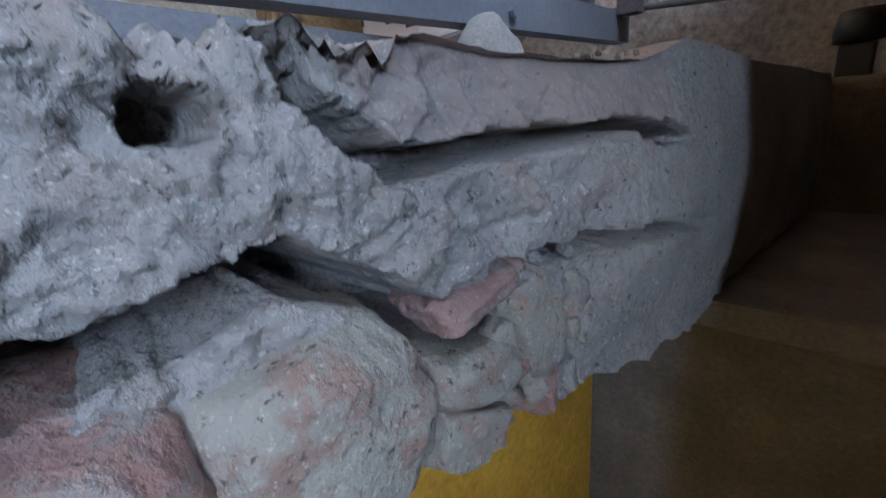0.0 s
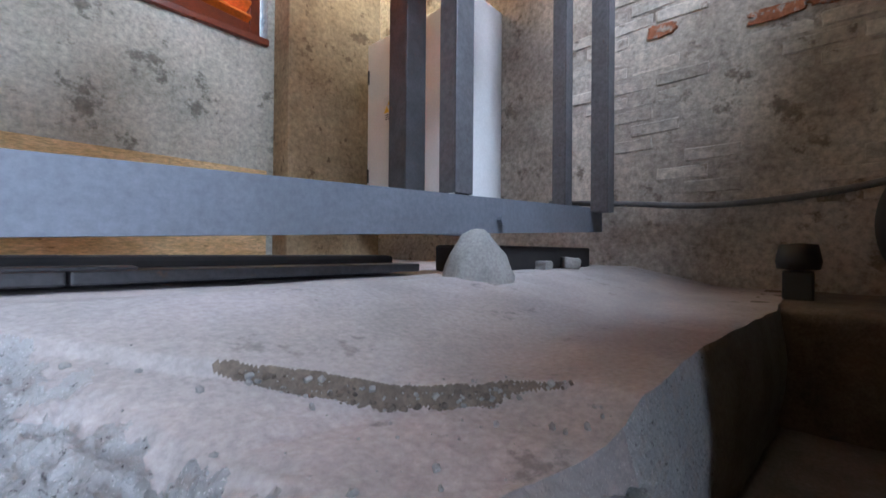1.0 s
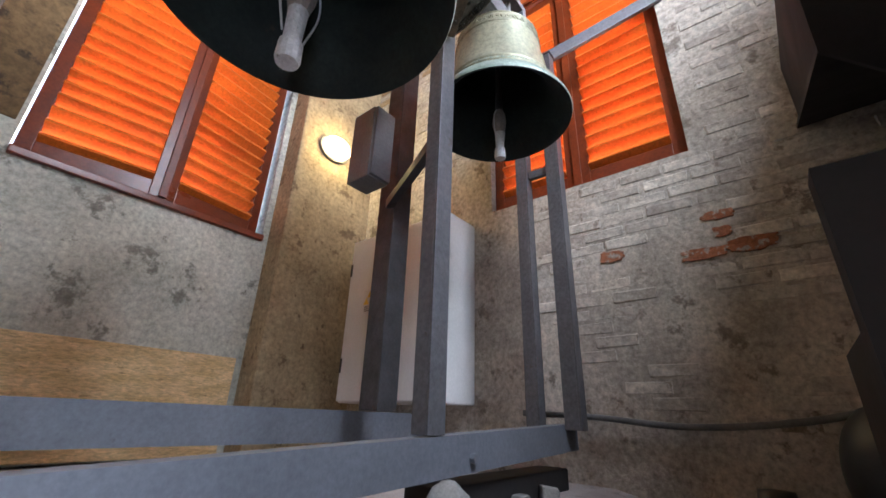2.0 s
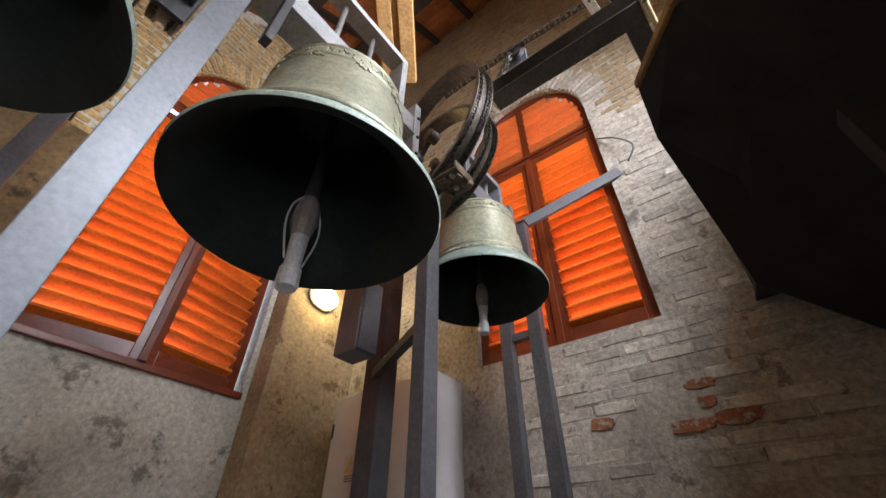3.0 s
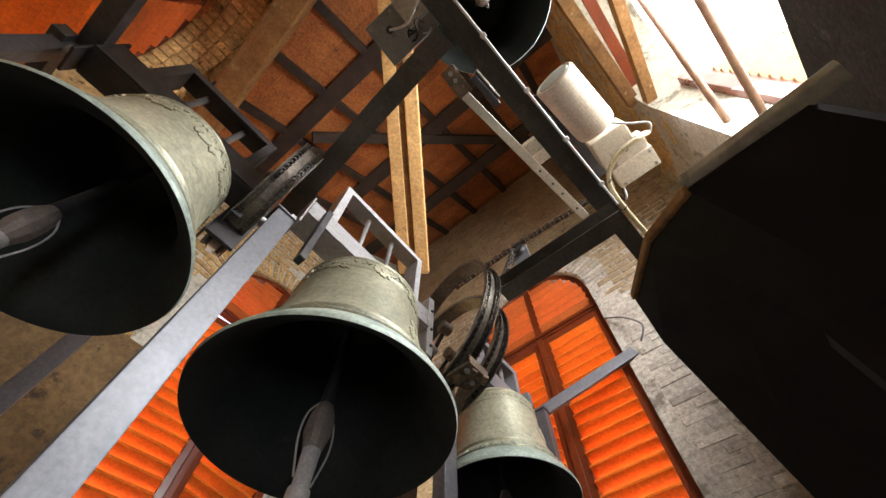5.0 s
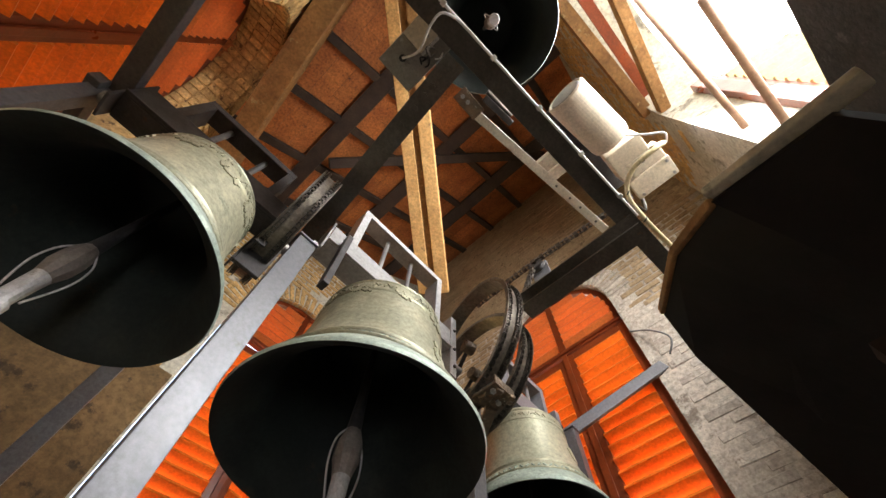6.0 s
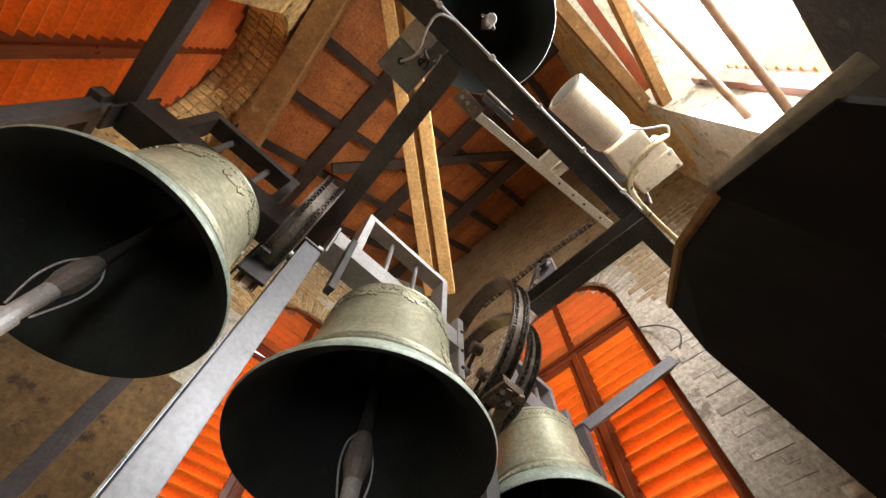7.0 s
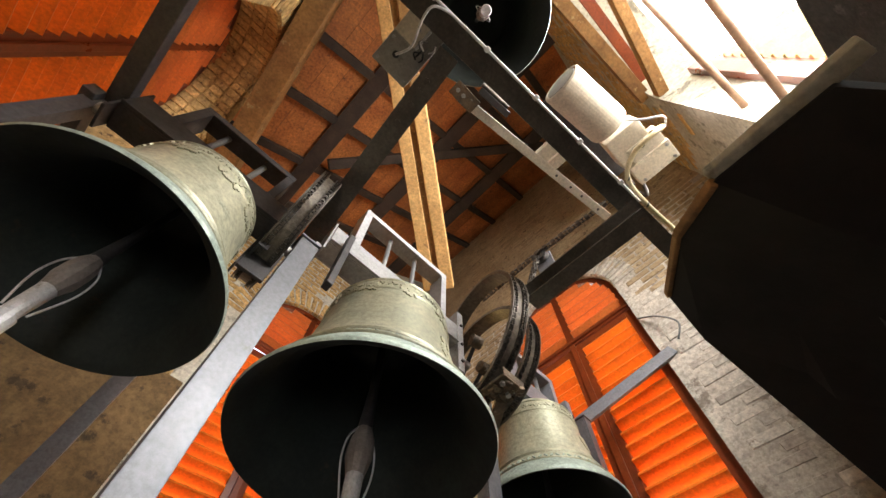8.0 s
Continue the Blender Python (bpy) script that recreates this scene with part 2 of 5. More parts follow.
CABLE = surf("grey_cable", (0.16, 0.15, 0.15), (0.10, 0.10, 0.10), 8.0, 0.6, 0.05, fine=80)
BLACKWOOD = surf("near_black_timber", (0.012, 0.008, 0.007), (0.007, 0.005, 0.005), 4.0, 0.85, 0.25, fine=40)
RODMAT = surf("rusty_brown_rod", (0.30, 0.17, 0.11), (0.20, 0.11, 0.07), 10.0, 0.6, 0.2, 0.3, fine=80)
LAMPGLASS = glow("lamp_glass", (1.0, 0.74, 0.28), 8.0)
HAZE = glow("bright_haze", (1.0, 0.98, 0.93), 0.40)
STICKER = surf("yellow_sticker", (0.75, 0.52, 0.03), (0.7, 0.48, 0.03), 5.0, 0.5, 0.0)


# ---------- mesh helpers ----------
def mesh_ob(name, bm, material, parent=None, label="", smooth=False, mats=None):
    bmesh.ops.recalc_face_normals(bm, faces=bm.faces)
    me = bpy.data.meshes.new(name)
    bm.to_mesh(me)
    bm.free()
    for m in (mats or [material]):
        me.materials.append(m)
    if smooth:
        for p in me.polygons:
            p.use_smooth = True
    ob = new(name, me)
    if parent:
        ob.parent = parent
    if label:
        tagged(ob, label)
    return ob


def part(name, bm, material, parent, label="", smooth=False, mats=None):
    return mesh_ob(name, bm, material, parent, label, smooth, mats)


def thing(name, label, category, group="", kind="", at=(0, 0, 0)):
    e = new(name)
    e.empty_display_size = 0.1
    e.location = at
    return tagged(e, label, category, group, kind)


def box(bm, a, b, bevel=0.0, m=None):
    """A box from corner a to corner b, with bevelled edges."""
    a, b = Vector(a), Vector(b)
    t = Matrix.Translation((a + b) / 2) @ Matrix.Diagonal((*(b - a), 1))
    if m is not None:
        t = m @ t
    vs = bmesh.ops.create_cube(bm, size=1, matrix=t)["verts"]
    if bevel:
        es = list({e for v in vs for e in v.link_edges})
        bmesh.ops.bevel(bm, geom=es, offset=bevel, segments=2, affect="EDGES", profile=0.6)
    return bm


def boxes(*pairs, bevel=0.0):
    bm = bmesh.new()
    for a, b in pairs:
        box(bm, a, b, bevel)
    return bm


def along(p, q, up=(0, 0, 1)):
    """A pose at p whose y axis runs to q."""
    p, q = Vector(p), Vector(q)
    y = (q - p).normalized()
    x = y.cross(Vector(up))
    if x.length < 1e-4:
        x = y.cross(Vector((1, 0, 0)))
    x.normalize()
    z = x.cross(y)
    m = Matrix((x, y, z)).transposed().to_4x4()
    m.translation = p
    return m


def bar(p, q, w, h, bevel=0.004, bm=None, up=(0, 0, 1)):
    """A straight rectangular bar from p to q, w wide and h high."""
    bm = bm or bmesh.new()
    n = (Vector(q) - Vector(p)).length
    return box(bm, (-w / 2, 0, -h / 2), (w / 2, n, h / 2), bevel, along(p, q, up))


def channel(p, q, w, h, t=0.008, bm=None, up=(0, 0, 1), flip=1):
    """A steel channel from p to q: web h high, two flanges w wide."""
    bm = bm or bmesh.new()
    n = (Vector(q) - Vector(p)).length
    m = along(p, q, up)
    prof = [(0, -h / 2), (w, -h / 2), (w, -h / 2 + t), (t, -h / 2 + t * 1.5), (t, h / 2 - t * 1.5), (w, h / 2 - t), (w, h / 2), (0, h / 2)]
    rings = [[bm.verts.new(m @ Vector((flip * x, y, z))) for x, z in prof] for y in (0, n)]
    k = len(prof)
    for i in range(k):
        bm.faces.new((rings[0][i], rings[0][(i + 1) % k], rings[1][(i + 1) % k], rings[1][i]))
    bm.faces.new(rings[0])
    bm.faces.new(list(reversed(rings[1])))
    return bm


def lathe(profile, n=64, bm=None, m=None, close=False):
    """Turns (r, z) points round the z axis."""
    bm = bm or bmesh.new()
    m = m or Matrix()
    rings = []
    for r, z in profile:
        rings.append([bm.verts.new(m @ Vector((r * math.cos(2 * math.pi * i / n), r * math.sin(2 * math.pi * i / n), z))) for i in range(n)])
    for a, b in zip(rings, rings[1:]):
        for i in range(n):
            bm.faces.new((a[i], a[(i + 1) % n], b[(i + 1) % n], b[i]))
    if close:
        bm.faces.new(rings[0])
        bm.faces.new(rings[-1])
    return bm


def rod(p, q, r, n=16, bm=None, r2=None):
    """A round bar from p to q."""
    m = along(p, q) @ pose(0, 0, 0, -90)
    d = (Vector(q) - Vector(p)).length
    return lathe([(r, 0), (r2 or r, d)], n, bm, m, close=True)


def tube(points, r, n=10, bm=None):
    """A bent round tube through the points."""
    bm = bm or bmesh.new()
    pts = [Vector(p) for p in points]
    fine = []
    for i in range(len(pts) - 1):
        p0, p1, p2, p3 = pts[max(i - 1, 0)], pts[i], pts[i + 1], pts[min(i + 2, len(pts) - 1)]
        for k in range(6):
            u = k / 6
            fine.append(0.5 * ((2 * p1) + (p2 - p0) * u + (2 * p0 - 5 * p1 + 4 * p2 - p3) * u * u + (3 * p1 - p0 - 3 * p2 + p3) * u ** 3))
    fine.append(pts[-1])
    rings = []
    for i, p in enumerate(fine):
        d = fine[min(i + 1, len(fine) - 1)] - fine[max(i - 1, 0)]
        m = along(p, p + d, (0.3, 0.2, 0.93))
        rings.append([bm.verts.new(m @ Vector((r * math.cos(2 * math.pi * k / n), 0, r * math.sin(2 * math.pi * k / n)))) for k in range(n)])
    for a, b in zip(rings, rings[1:]):
        for k in range(n):
            bm.faces.new((a[k], a[(k + 1) % n], b[(k + 1) % n], b[k]))
    bm.faces.new(rings[0])
    bm.faces.new(rings[-1])
    return bm


def prism(poly, depth, m):
    """A flat polygon (x, z) in the pose m, with a thickness along the pose's y."""
    bm = bmesh.new()
    a = [bm.verts.new(m @ Vector((x, 0, z))) for x, z in poly]
    b = [bm.verts.new(m @ Vector((x, depth, z))) for x, z in poly]
    k = len(poly)
    bm.faces.new(a)
    bm.faces.new(list(reversed(b)))
    for i in range(k):
        bm.faces.new((a[i], b[i], b[(i + 1) % k], a[(i + 1) % k]))
    return bm


# ---------- the shell of the bell chamber ----------
X0, X1, Y0, Y1 = -1.33, 2.38, -0.90, 3.20
# wall frames: local x along the wall, local y outwards, z up
EAST, NORTH = pose(X1, 0, 0, 0, 0, -90), pose(0, Y1, 0)
WEST, SOUTH = pose(X0 + 0.12, 0, 0, 0, 0, 90), pose(0, Y0, 0, 0, 0, 180)


def pitch(x):
    """Height of the single-pitch roof's underside at x."""
    return 5.612 + 0.70 * x


def arched_wall(name, m, a0, a1, z0, c, w, sill, spring, thick, material, label, top, rough_sill=0.0, low=None):
    """A wall from a0 to a1 with one round-arched opening w wide round c."""
    bm = bmesh.new()

    def solid(poly):
        front = [bm.verts.new(m @ Vector((x, 0, z))) for x, z in poly]
        back = [bm.verts.new(m @ Vector((x, thick, z))) for x, z in poly]
        bm.faces.new(front)
        bm.faces.new(list(reversed(back)))
        k = len(poly)
        for i in range(k):
            bm.faces.new((front[i], back[i], back[(i + 1) % k], front[(i + 1) % k]))

    r = w / 2
    solid([(a0, z0), (c - r, z0), (c - r, top(c - r)), (a0, top(a0))])
    if low:  # a square opening beside the arch, lower down
        b0, b1, y0, y1 = low
        solid([(c + r, z0), (b0, z0), (b0, top(b0)), (c + r, top(c + r))])
        solid([(b1, z0), (a1, z0), (a1, top(a1)), (b1, top(b1))])
        solid([(b0, z0), (b1, z0), (b1, y0), (b0, y0)])
        solid([(b0, y1), (b1, y1), (b1, top(b1)), (b0, top(b0))])
    else:
        solid([(c + r, z0), (a1, z0), (a1, top(a1)), (c + r, top(c + r))])
    n = 10 if rough_sill else 1
    lip = [(c - r + w * i / n, sill + (random.uniform(-rough_sill, rough_sill) if 0 < i < n else 0)) for i in range(n + 1)]
    solid([(c - r, z0), (c + r, z0)] + lip[::-1])
    k = 20
    arc = [(c - r * math.cos(math.pi * i / k), spring + r * math.sin(math.pi * i / k)) for i in range(k + 1)]
    for p, q in zip(arc, arc[1:]):
        solid([p, q, (q[0], top(q[0])), (p[0], top(p[0]))])
    bmesh.ops.remove_doubles(bm, verts=bm.verts, dist=1e-5)
    ob = mesh_ob(name, bm, material)
    return tagged(ob, label, "wall", kind="structure")


# openings: centre along the wall's own x, width, sill, spring of the arch
E_C, E_W, SILL = -0.985, 1.25, 1.66
N_C, N_W, N_SILL = 0.805, 1.45, 1.55
W_C, W_W = 1.44, 1.42
E_TRANSOM, E_SPRING = 3.60, 3.83
N_TRANSOM, N_SPRING = 3.82, 3.92
W_TRANSOM, W_SPRING = 3.75, 3.84
S_SPRING = 4.0
S_C, S_W, S_SILL = -0.70, 1.30, 2.15
wall_east = arched_wall("wall_east", EAST, -Y1 - 0.4, -Y0 + 0.4, -1.6, E_C, E_W, SILL, E_SPRING, 0.45, BRICKWALL, "whitewashed brick wall with an arched shuttered opening", lambda a: pitch(X1) + 0.03)
wall_north = arched_wall("wall_north", NORTH, X0, X1, -1.6, N_C, N_W, N_SILL, N_SPRING, 0.45, PLASTER, "stained grey plaster wall with an arched shuttered opening", lambda a: pitch(a))
wall_west = arched_wall("wall_west", WEST, Y0 - 0.4, Y1 + 0.4, -1.6, W_C, W_W, SILL, W_SPRING, 0.60, OLDBRICK, "old yellow brick wall with an arched opening", lambda a: pitch(X0 + 0.12) - 0.06)
wall_south = arched_wall("wall_south", SOUTH, -X1, -X0, -1.6, S_C, S_W, S_SILL, S_SPRING, 0.45, PLASTER, "rough grey plaster wall with an open arch", lambda a: pitch(-a), 0.05, (0.45, 0.95, -0.02, 0.66))

# corner pier, proud of the north wall
bm = boxes(((1.58, 2.98, -0.02), (X1 + 0.01, Y1 + 0.01, 6.4)), bevel=0.015)
tagged(mesh_ob("pier", bm, PIERBRICK), "brown plastered brick corner pier with a yellow wash of lamplight", "pier", kind="structure")


# brown plaster, its colour darkened further for the shade behind the bell
bm = boxes(((X0, Y1 - 0.006, 1.72), (0.06, Y1 + 0.02, 2.95)), bevel=0.004)
tagged(mesh_ob("wall_patch", bm, BROWNSHADE), "brown stained plaster beside the shuttered opening, bell's shade painted in", "wall", kind="structure")

bm = boxes(((X1 - 0.002, Y0, 4.475), (X1 + 0.02, Y1, 7.265)))
tagged(mesh_ob("wall_patch", bm, PIERBRICK), "brown weathered brickwork above the whitewash", "wall", kind="structure")

# backlit wall beside and below the arch: its shade is painted dark
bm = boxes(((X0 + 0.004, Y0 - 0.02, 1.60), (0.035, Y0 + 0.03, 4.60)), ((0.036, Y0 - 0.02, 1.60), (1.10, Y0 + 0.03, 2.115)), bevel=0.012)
tagged(mesh_ob("wall_patch", bm, SHADEPLASTER), "rough plaster beside the open arch, coloured dark for its backlit shade", "wall", kind="structure")


# floor: worn cement, broken off along the edge of the stairwell
def edge_y(x):
    return 0.455 - 0.055 * max(0, min(1, (x - 0.25) / 0.35)) - 0.05 * max(0, min(1, (x - 0.95) / 0.6)) + 0.01 * noise.noise((x * 6, 1, 0))


def strip_y(x):
    """Where the top layer of screed has broken away."""
    return 0.66 - 0.92 * (x - 0.44) + 0.02 * noise.noise((x * 9, 4, 0)) + 0.012 * noise.noise((x * 31, 4, 0))


def floor_height(x, y):
    z = -0.076 + 0.076 * min(1, max(0, (y - 0.60) / 0.36))
    z += 0.005 * noise.noise((x * 3, y * 3, 0)) + 0.0015 * noise.noise((x * 14, y * 14, 2))
    if x < 0.66 and y < 1.0:
        broken = max(0, min(1, (strip_y(x) - y) / 0.012))
        rough = noise.fractal((x * 26, y * 26, 5), 1.0, 2.0, 5)
        flat = max(0, min(1, (x + 0.35 * y - 0.50) / 0.03))
        rough += 0.34 * noise.fractal((x * 110, y * 110, 9), 0.8, 2.0, 4)
        broken *= max(0, min(1, (0.655 - x) / 0.09))
        z -= broken * (0.013 + 0.008 * max(0, min(1, (x - 0.36) / 0.06)) + (1 - flat) * (0.014 + 0.022 * rough) + flat * 0.002 * rough)
    return z


def sheet(nx, ny, f):
    bm = bmesh.new()
    vs = [[bm.verts.new(f(i / nx, j / ny)) for i in range(nx + 1)] for j in range(ny + 1)]
    for j in range(ny):
        for i in range(nx):
            bm.faces.new((vs[j][i], vs[j][i + 1], vs[j + 1][i + 1], vs[j + 1][i]))
    return bm


def floor_near(u, v):
    x = -0.15 + 1.25 * u
    y0 = edge_y(x)
    return Vector((x, y0 + (1.0 - y0) * v, floor_height(x, y0 + (1.0 - y0) * v)))


def floor_far(u, v):
    x, y = X0 + (X1 - X0) * u, 1.0 + (Y1 - 1.0) * v
    return Vector((x, y, floor_height(x, y)))


def floor_side(x0, x1):
    def f(u, v):
        x = x0 + (x1 - x0) * u
        y0 = edge_y(x)
        y = y0 + (1.0 - y0) * v
        return Vector((x, y, floor_height(x, y)))
    return f


floor = tagged(mesh_ob("floor", sheet(400, 180, floor_near), SCREED, smooth=True, mats=[SCREED, RUBBLE, EARTHSHADE]), "worn dusty pinkish grey cement floor with a broken edge", "floor", kind="structure")
mesh_ob("floor_field", sheet(60, 40, floor_far), SCREED, floor, smooth=True)
mesh_ob("floor_field", sheet(40, 30, floor_side(X0, -0.15)), SCREED, floor, smooth=True)
mesh_ob("floor_field", sheet(60, 40, floor_side(1.1, X1)), SCREED, floor, smooth=True)

for face in floor.data.polygons:
    fx, fy, fz = face.center
    if fx < 0.66 and fy < strip_y(fx) + 0.004 and fx + 0.35 * fy < 0.515 + 0.05 * noise.fractal((fx * 25, fy * 25, 1), 1.0, 2.0, 3):
        face.material_index = 1
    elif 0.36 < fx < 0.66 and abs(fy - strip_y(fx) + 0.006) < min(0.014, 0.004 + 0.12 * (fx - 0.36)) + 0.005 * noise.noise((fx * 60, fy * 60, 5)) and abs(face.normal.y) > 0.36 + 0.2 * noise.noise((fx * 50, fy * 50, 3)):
        # steep faces of the break: their shade is put in as dark colour
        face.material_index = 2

CRACKS = [  # gaps in the broken edge: width, depth, then points along it
    (0.012, 0.17, [(0.15, -0.205), (0.21, -0.199), (0.248, -0.193), (0.269, -0.187), (0.287, -0.182), (0.313, -0.198), (0.348, -0.226)]),
    (0.0075, 0.06, [(0.40, -0.214), (0.421, -0.213), (0.498, -0.218), (0.592, -0.229), (0.74, -0.253)]),
    (0.0085, 0.07, [(0.299, -0.090), (0.311, -0.118), (0.323, -0.135), (0.341, -0.150), (0.419, -0.149), (0.541, -0.142), (0.637, -0.159)]),
    (0.016, 0.12, [(0.352, -0.238), (0.380, -0.240), (0.410, -0.244)]),
    (0.010, 0.05, [(0.262, -0.126), (0.272, -0.130)]),
]


def gap(x, z):
    best = 0.0
    for w, d, pts in CRACKS:
        for (ax, az), (bx, bz) in zip(pts, pts[1:]):
            ux, uz = bx - ax, bz - az
            t = max(0, min(1, ((x - ax) * ux + (z - az) * uz) / (ux * ux + uz * uz)))
            r = math.hypot(x - ax - t * ux, z - az - t * uz)
            r += 0.006 * noise.noise((x * 40, z * 40, 1)) + 0.003 * noise.noise((x * 110, z * 110, 1))
            best = max(best, d * max(0, min(1, (w - r) / (0.35 * w))))
    return best


def underside(x):
    return -0.300 - 0.10 * max(0, min(1, (x - 0.30) / 0.5)) + 0.012 * noise.noise((x * 22, 8, 0))


def ledge(x0, x1, near):
    """The broken edge of the floor, from its lip down to the underside and back under it."""
    def f(u, v):
        x = x0 + (x1 - x0) * u
        top, low = floor_height(x, edge_y(x)), underside(x)
        if v < 0.86:
            k = v / 0.86
            z = top + (low - top) * k
            y = edge_y(x) - 0.018 * math.sin(math.pi * min(1, k * 1.1)) * (1 if k < 0.9 else 1)
            edge = min(1, k / 0.04)
            coarse = max(0.25, min(1, (0.62 - x) / 0.2))
            y -= edge * coarse * (0.011 * noise.fractal((x * 12, z * 16, 3), 1.0, 2.0, 4) + 0.0065 * noise.fractal((x * 45, z * 50, 7), 0.8, 2.0, 6))
            y -= edge * 0.0015 * noise.fractal((x * 150, z * 150, 2), 1.0, 2.0, 3)
            if near:
                y += gap(x, z)
                if z > -0.15 and x > 0.31:  # the tilted tile leans back
                    y += 0.16 * max(0, z + 0.150) * max(0, min(1, (0.64 - x) / 0.12))
        else:
            k = (v - 0.86) / 0.14
            z, y = low + 0.004 * noise.noise((x * 30, k * 9, 0)), edge_y(x) + 0.30 * k
        return Vector((x, y, z))
    return f


edge = tagged(mesh_ob("floor_edge", sheet(560, 190, ledge(0.10, 0.95, True)), RUBBLE, smooth=True, mats=[RUBBLE, TILE]), "broken grey mortar edge of the floor slab", "floor edge", kind="structure")
for face in edge.data.polygons:  # the side of the tilted tile above its bed
    fx, fy, fz = face.center
    if 0.325 < fx < 0.60 and fz > -0.143 + 0.06 * max(0, 0.345 - fx) / 0.02 + 0.004 * noise.noise((fx * 40, 2, 0)):
        face.material_index = 1
mesh_ob("edge_field", sheet(60, 40, ledge(X0, 0.10, False)), RUBBLE, edge, smooth=True)
mesh_ob("edge_field", sheet(60, 40, ledge(0.95, X1, False)), MOUND, edge, smooth=True)


def chunk(parent, name, centre, size, turn, material, seed, label="", worn=0.12, cuts=11):
    """A broken piece of masonry: a box with worn corners and a rough skin."""
    bm = bmesh.new()
    bmesh.ops.create_cube(bm, size=1)
    bmesh.ops.subdivide_edges(bm, edges=bm.edges, cuts=cuts, use_grid_fill=True)
    m = pose(*centre, *turn)
    for v in bm.verts:
        p = v.co * 2
        r = p.length
        q = p.normalized() * min(r, 1.62 - worn) if r > 1.62 - worn else p
        n = noise.fractal(Vector((q.x * 1.4 + seed, q.y * 1.4, q.z * 1.4)), 1.0, 2.0, 5)
        q = q * (1 + 0.10 * n)
        v.co = m @ Vector((q.x * size[0] / 2, q.y * size[1] / 2, q.z * size[2] / 2))
    return part(name, bm, material, parent, label, smooth=True)


chunk(edge, "brick", (0.292, 0.453, -0.262), (0.096, 0.10, 0.098), (0, -15, -6), SANDLIME, 1.0, "loose brick crusted with pale mortar", worn=0.36, cuts=19)
chunk(edge, "brick", (0.205, 0.458, -0.248), (0.075, 0.10, 0.080), (8, 10, 12), PINKBRICK, 4.0, "pink broken brick", worn=0.34, cuts=17)
chunk(edge, "shard", (0.386, 0.437, -0.222), (0.070, 0.05, 0.016), (10, -9, 4), PINKBRICK, 7.0, "reddish brick shard in a gap", worn=0.3)
chunk(edge, "stone", (0.382, 0.447, -0.272), (0.075, 0.07, 0.036), (0, 12, 0), SANDLIME, 9.0, worn=0.34)
chunk(edge, "stone", (0.440, 0.440, -0.262), (0.050, 0.06, 0.085), (0, -20, 0), SANDLIME, 12.0, worn=0.34)
chunk(edge, "stone", (0.455, 0.440, -0.318), (0.045, 0.05, 0.030), (0, -20, 20), PINKBRICK, 13.0)
chunk(edge, "stone", (0.372, 0.438, -0.306), (0.060, 0.05, 0.032), (0, 25, 0), SANDLIME, 15.0)
rng = random.Random(5)
for i in range(46):  # crumbling mortar round the loose bricks
    x, z = rng.uniform(0.40, 0.49), rng.uniform(-0.33, -0.215)
    d = rng.uniform(0.006, 0.017)
    chunk(edge, "crumb", (x, edge_y(x) - 0.008, z), (d * 1.3, d, d), (rng.uniform(0, 90), rng.uniform(0, 90), 0), rng.choice((SANDLIME, RUBBLE, SANDLIME, PINKBRICK)), 20.0 + i, cuts=3)
for i in range(220):  # crumbs along the broken screed
    x = rng.uniform(0.38, 0.65)
    y = strip_y(x) - 0.004 - 0.014 * rng.random() ** 2
    d = 0.0012 + 0.0055 * rng.random() ** 3
    chunk(edge, "crumb", (x, y, floor_height(x, y) + d * 0.25), (d * 1.4, d, d * 0.8), (rng.uniform(0, 60), rng.uniform(0, 60), rng.uniform(0, 180)), rng.choice((EARTHSHADE, MOUND, EARTHSHADE, EARTHSHADE, MOUND)), 80.0 + i, cuts=2)
for i in range(70):
    x = rng.uniform(0.12, 0.62)
    y = rng.uniform(edge_y(x) + 0.005, strip_y(x) + 0.02)
    r = 0.001 + 0.004 * rng.random() ** 2
    chunk_bm = bmesh.new()
    bmesh.ops.create_icosphere(chunk_bm, subdivisions=1, radius=r, matrix=pose(x, y, floor_height(x, y) + r * 0.3, rng.uniform(0, 90), rng.uniform(0, 90), 0) @ Matrix.Diagonal((1.3, 1, 0.7, 1)))
    part("pebble", chunk_bm, rng.choice((RUBBLE, MOUND, MOUND)), edge)

# below the floor: stairwell walls and landing
bm = boxes(((X0, 0.62, -1.6), (0.98, 0.80, -0.28)))
tagged(mesh_ob("wall_below", bm, OCHRE), "ochre painted wall under the floor", "wall", kind="structure")
bm = boxes(((0.984, Y0, -1.6), (X1, 0.80, -0.47)), ((0.93, Y0, -0.47), (X1, 0.60, -0.42)), bevel=0.01)
tagged(mesh_ob("wall_below", bm, MOUND), "dark grey wall with a worn ledge under the floor", "wall", kind="structure")
def corner(u, v):
    """The floor beside the stairwell, its edge worn round."""
    y = -0.60 + 1.02 * v
    edge_x = 1.70 + 0.03 * noise.noise((y * 5, 2, 0)) + 0.012 * noise.noise((y * 21, 2, 0))
    x = edge_x + (X1 - edge_x) * max(0.0, u - 0.25) / 0.75
    z = floor_height(x, 0.42) + 0.004 * noise.noise((x * 9, y * 9, 1)) - 0.02 * max(0, 1 - (x - edge_x) / 0.08) ** 2
    if u < 0.25:
        z -= 0.36 * (1 - u / 0.25)
        x += 0.02 * noise.noise((y * 8, z * 8, 3)) * (1 - u / 0.25)
    return Vector((x, y, z))


# brown floor, with the hood's shade put into its dark colour
mesh_ob("floor_field", sheet(60, 70, corner), EARTHSHADE, floor, smooth=True)
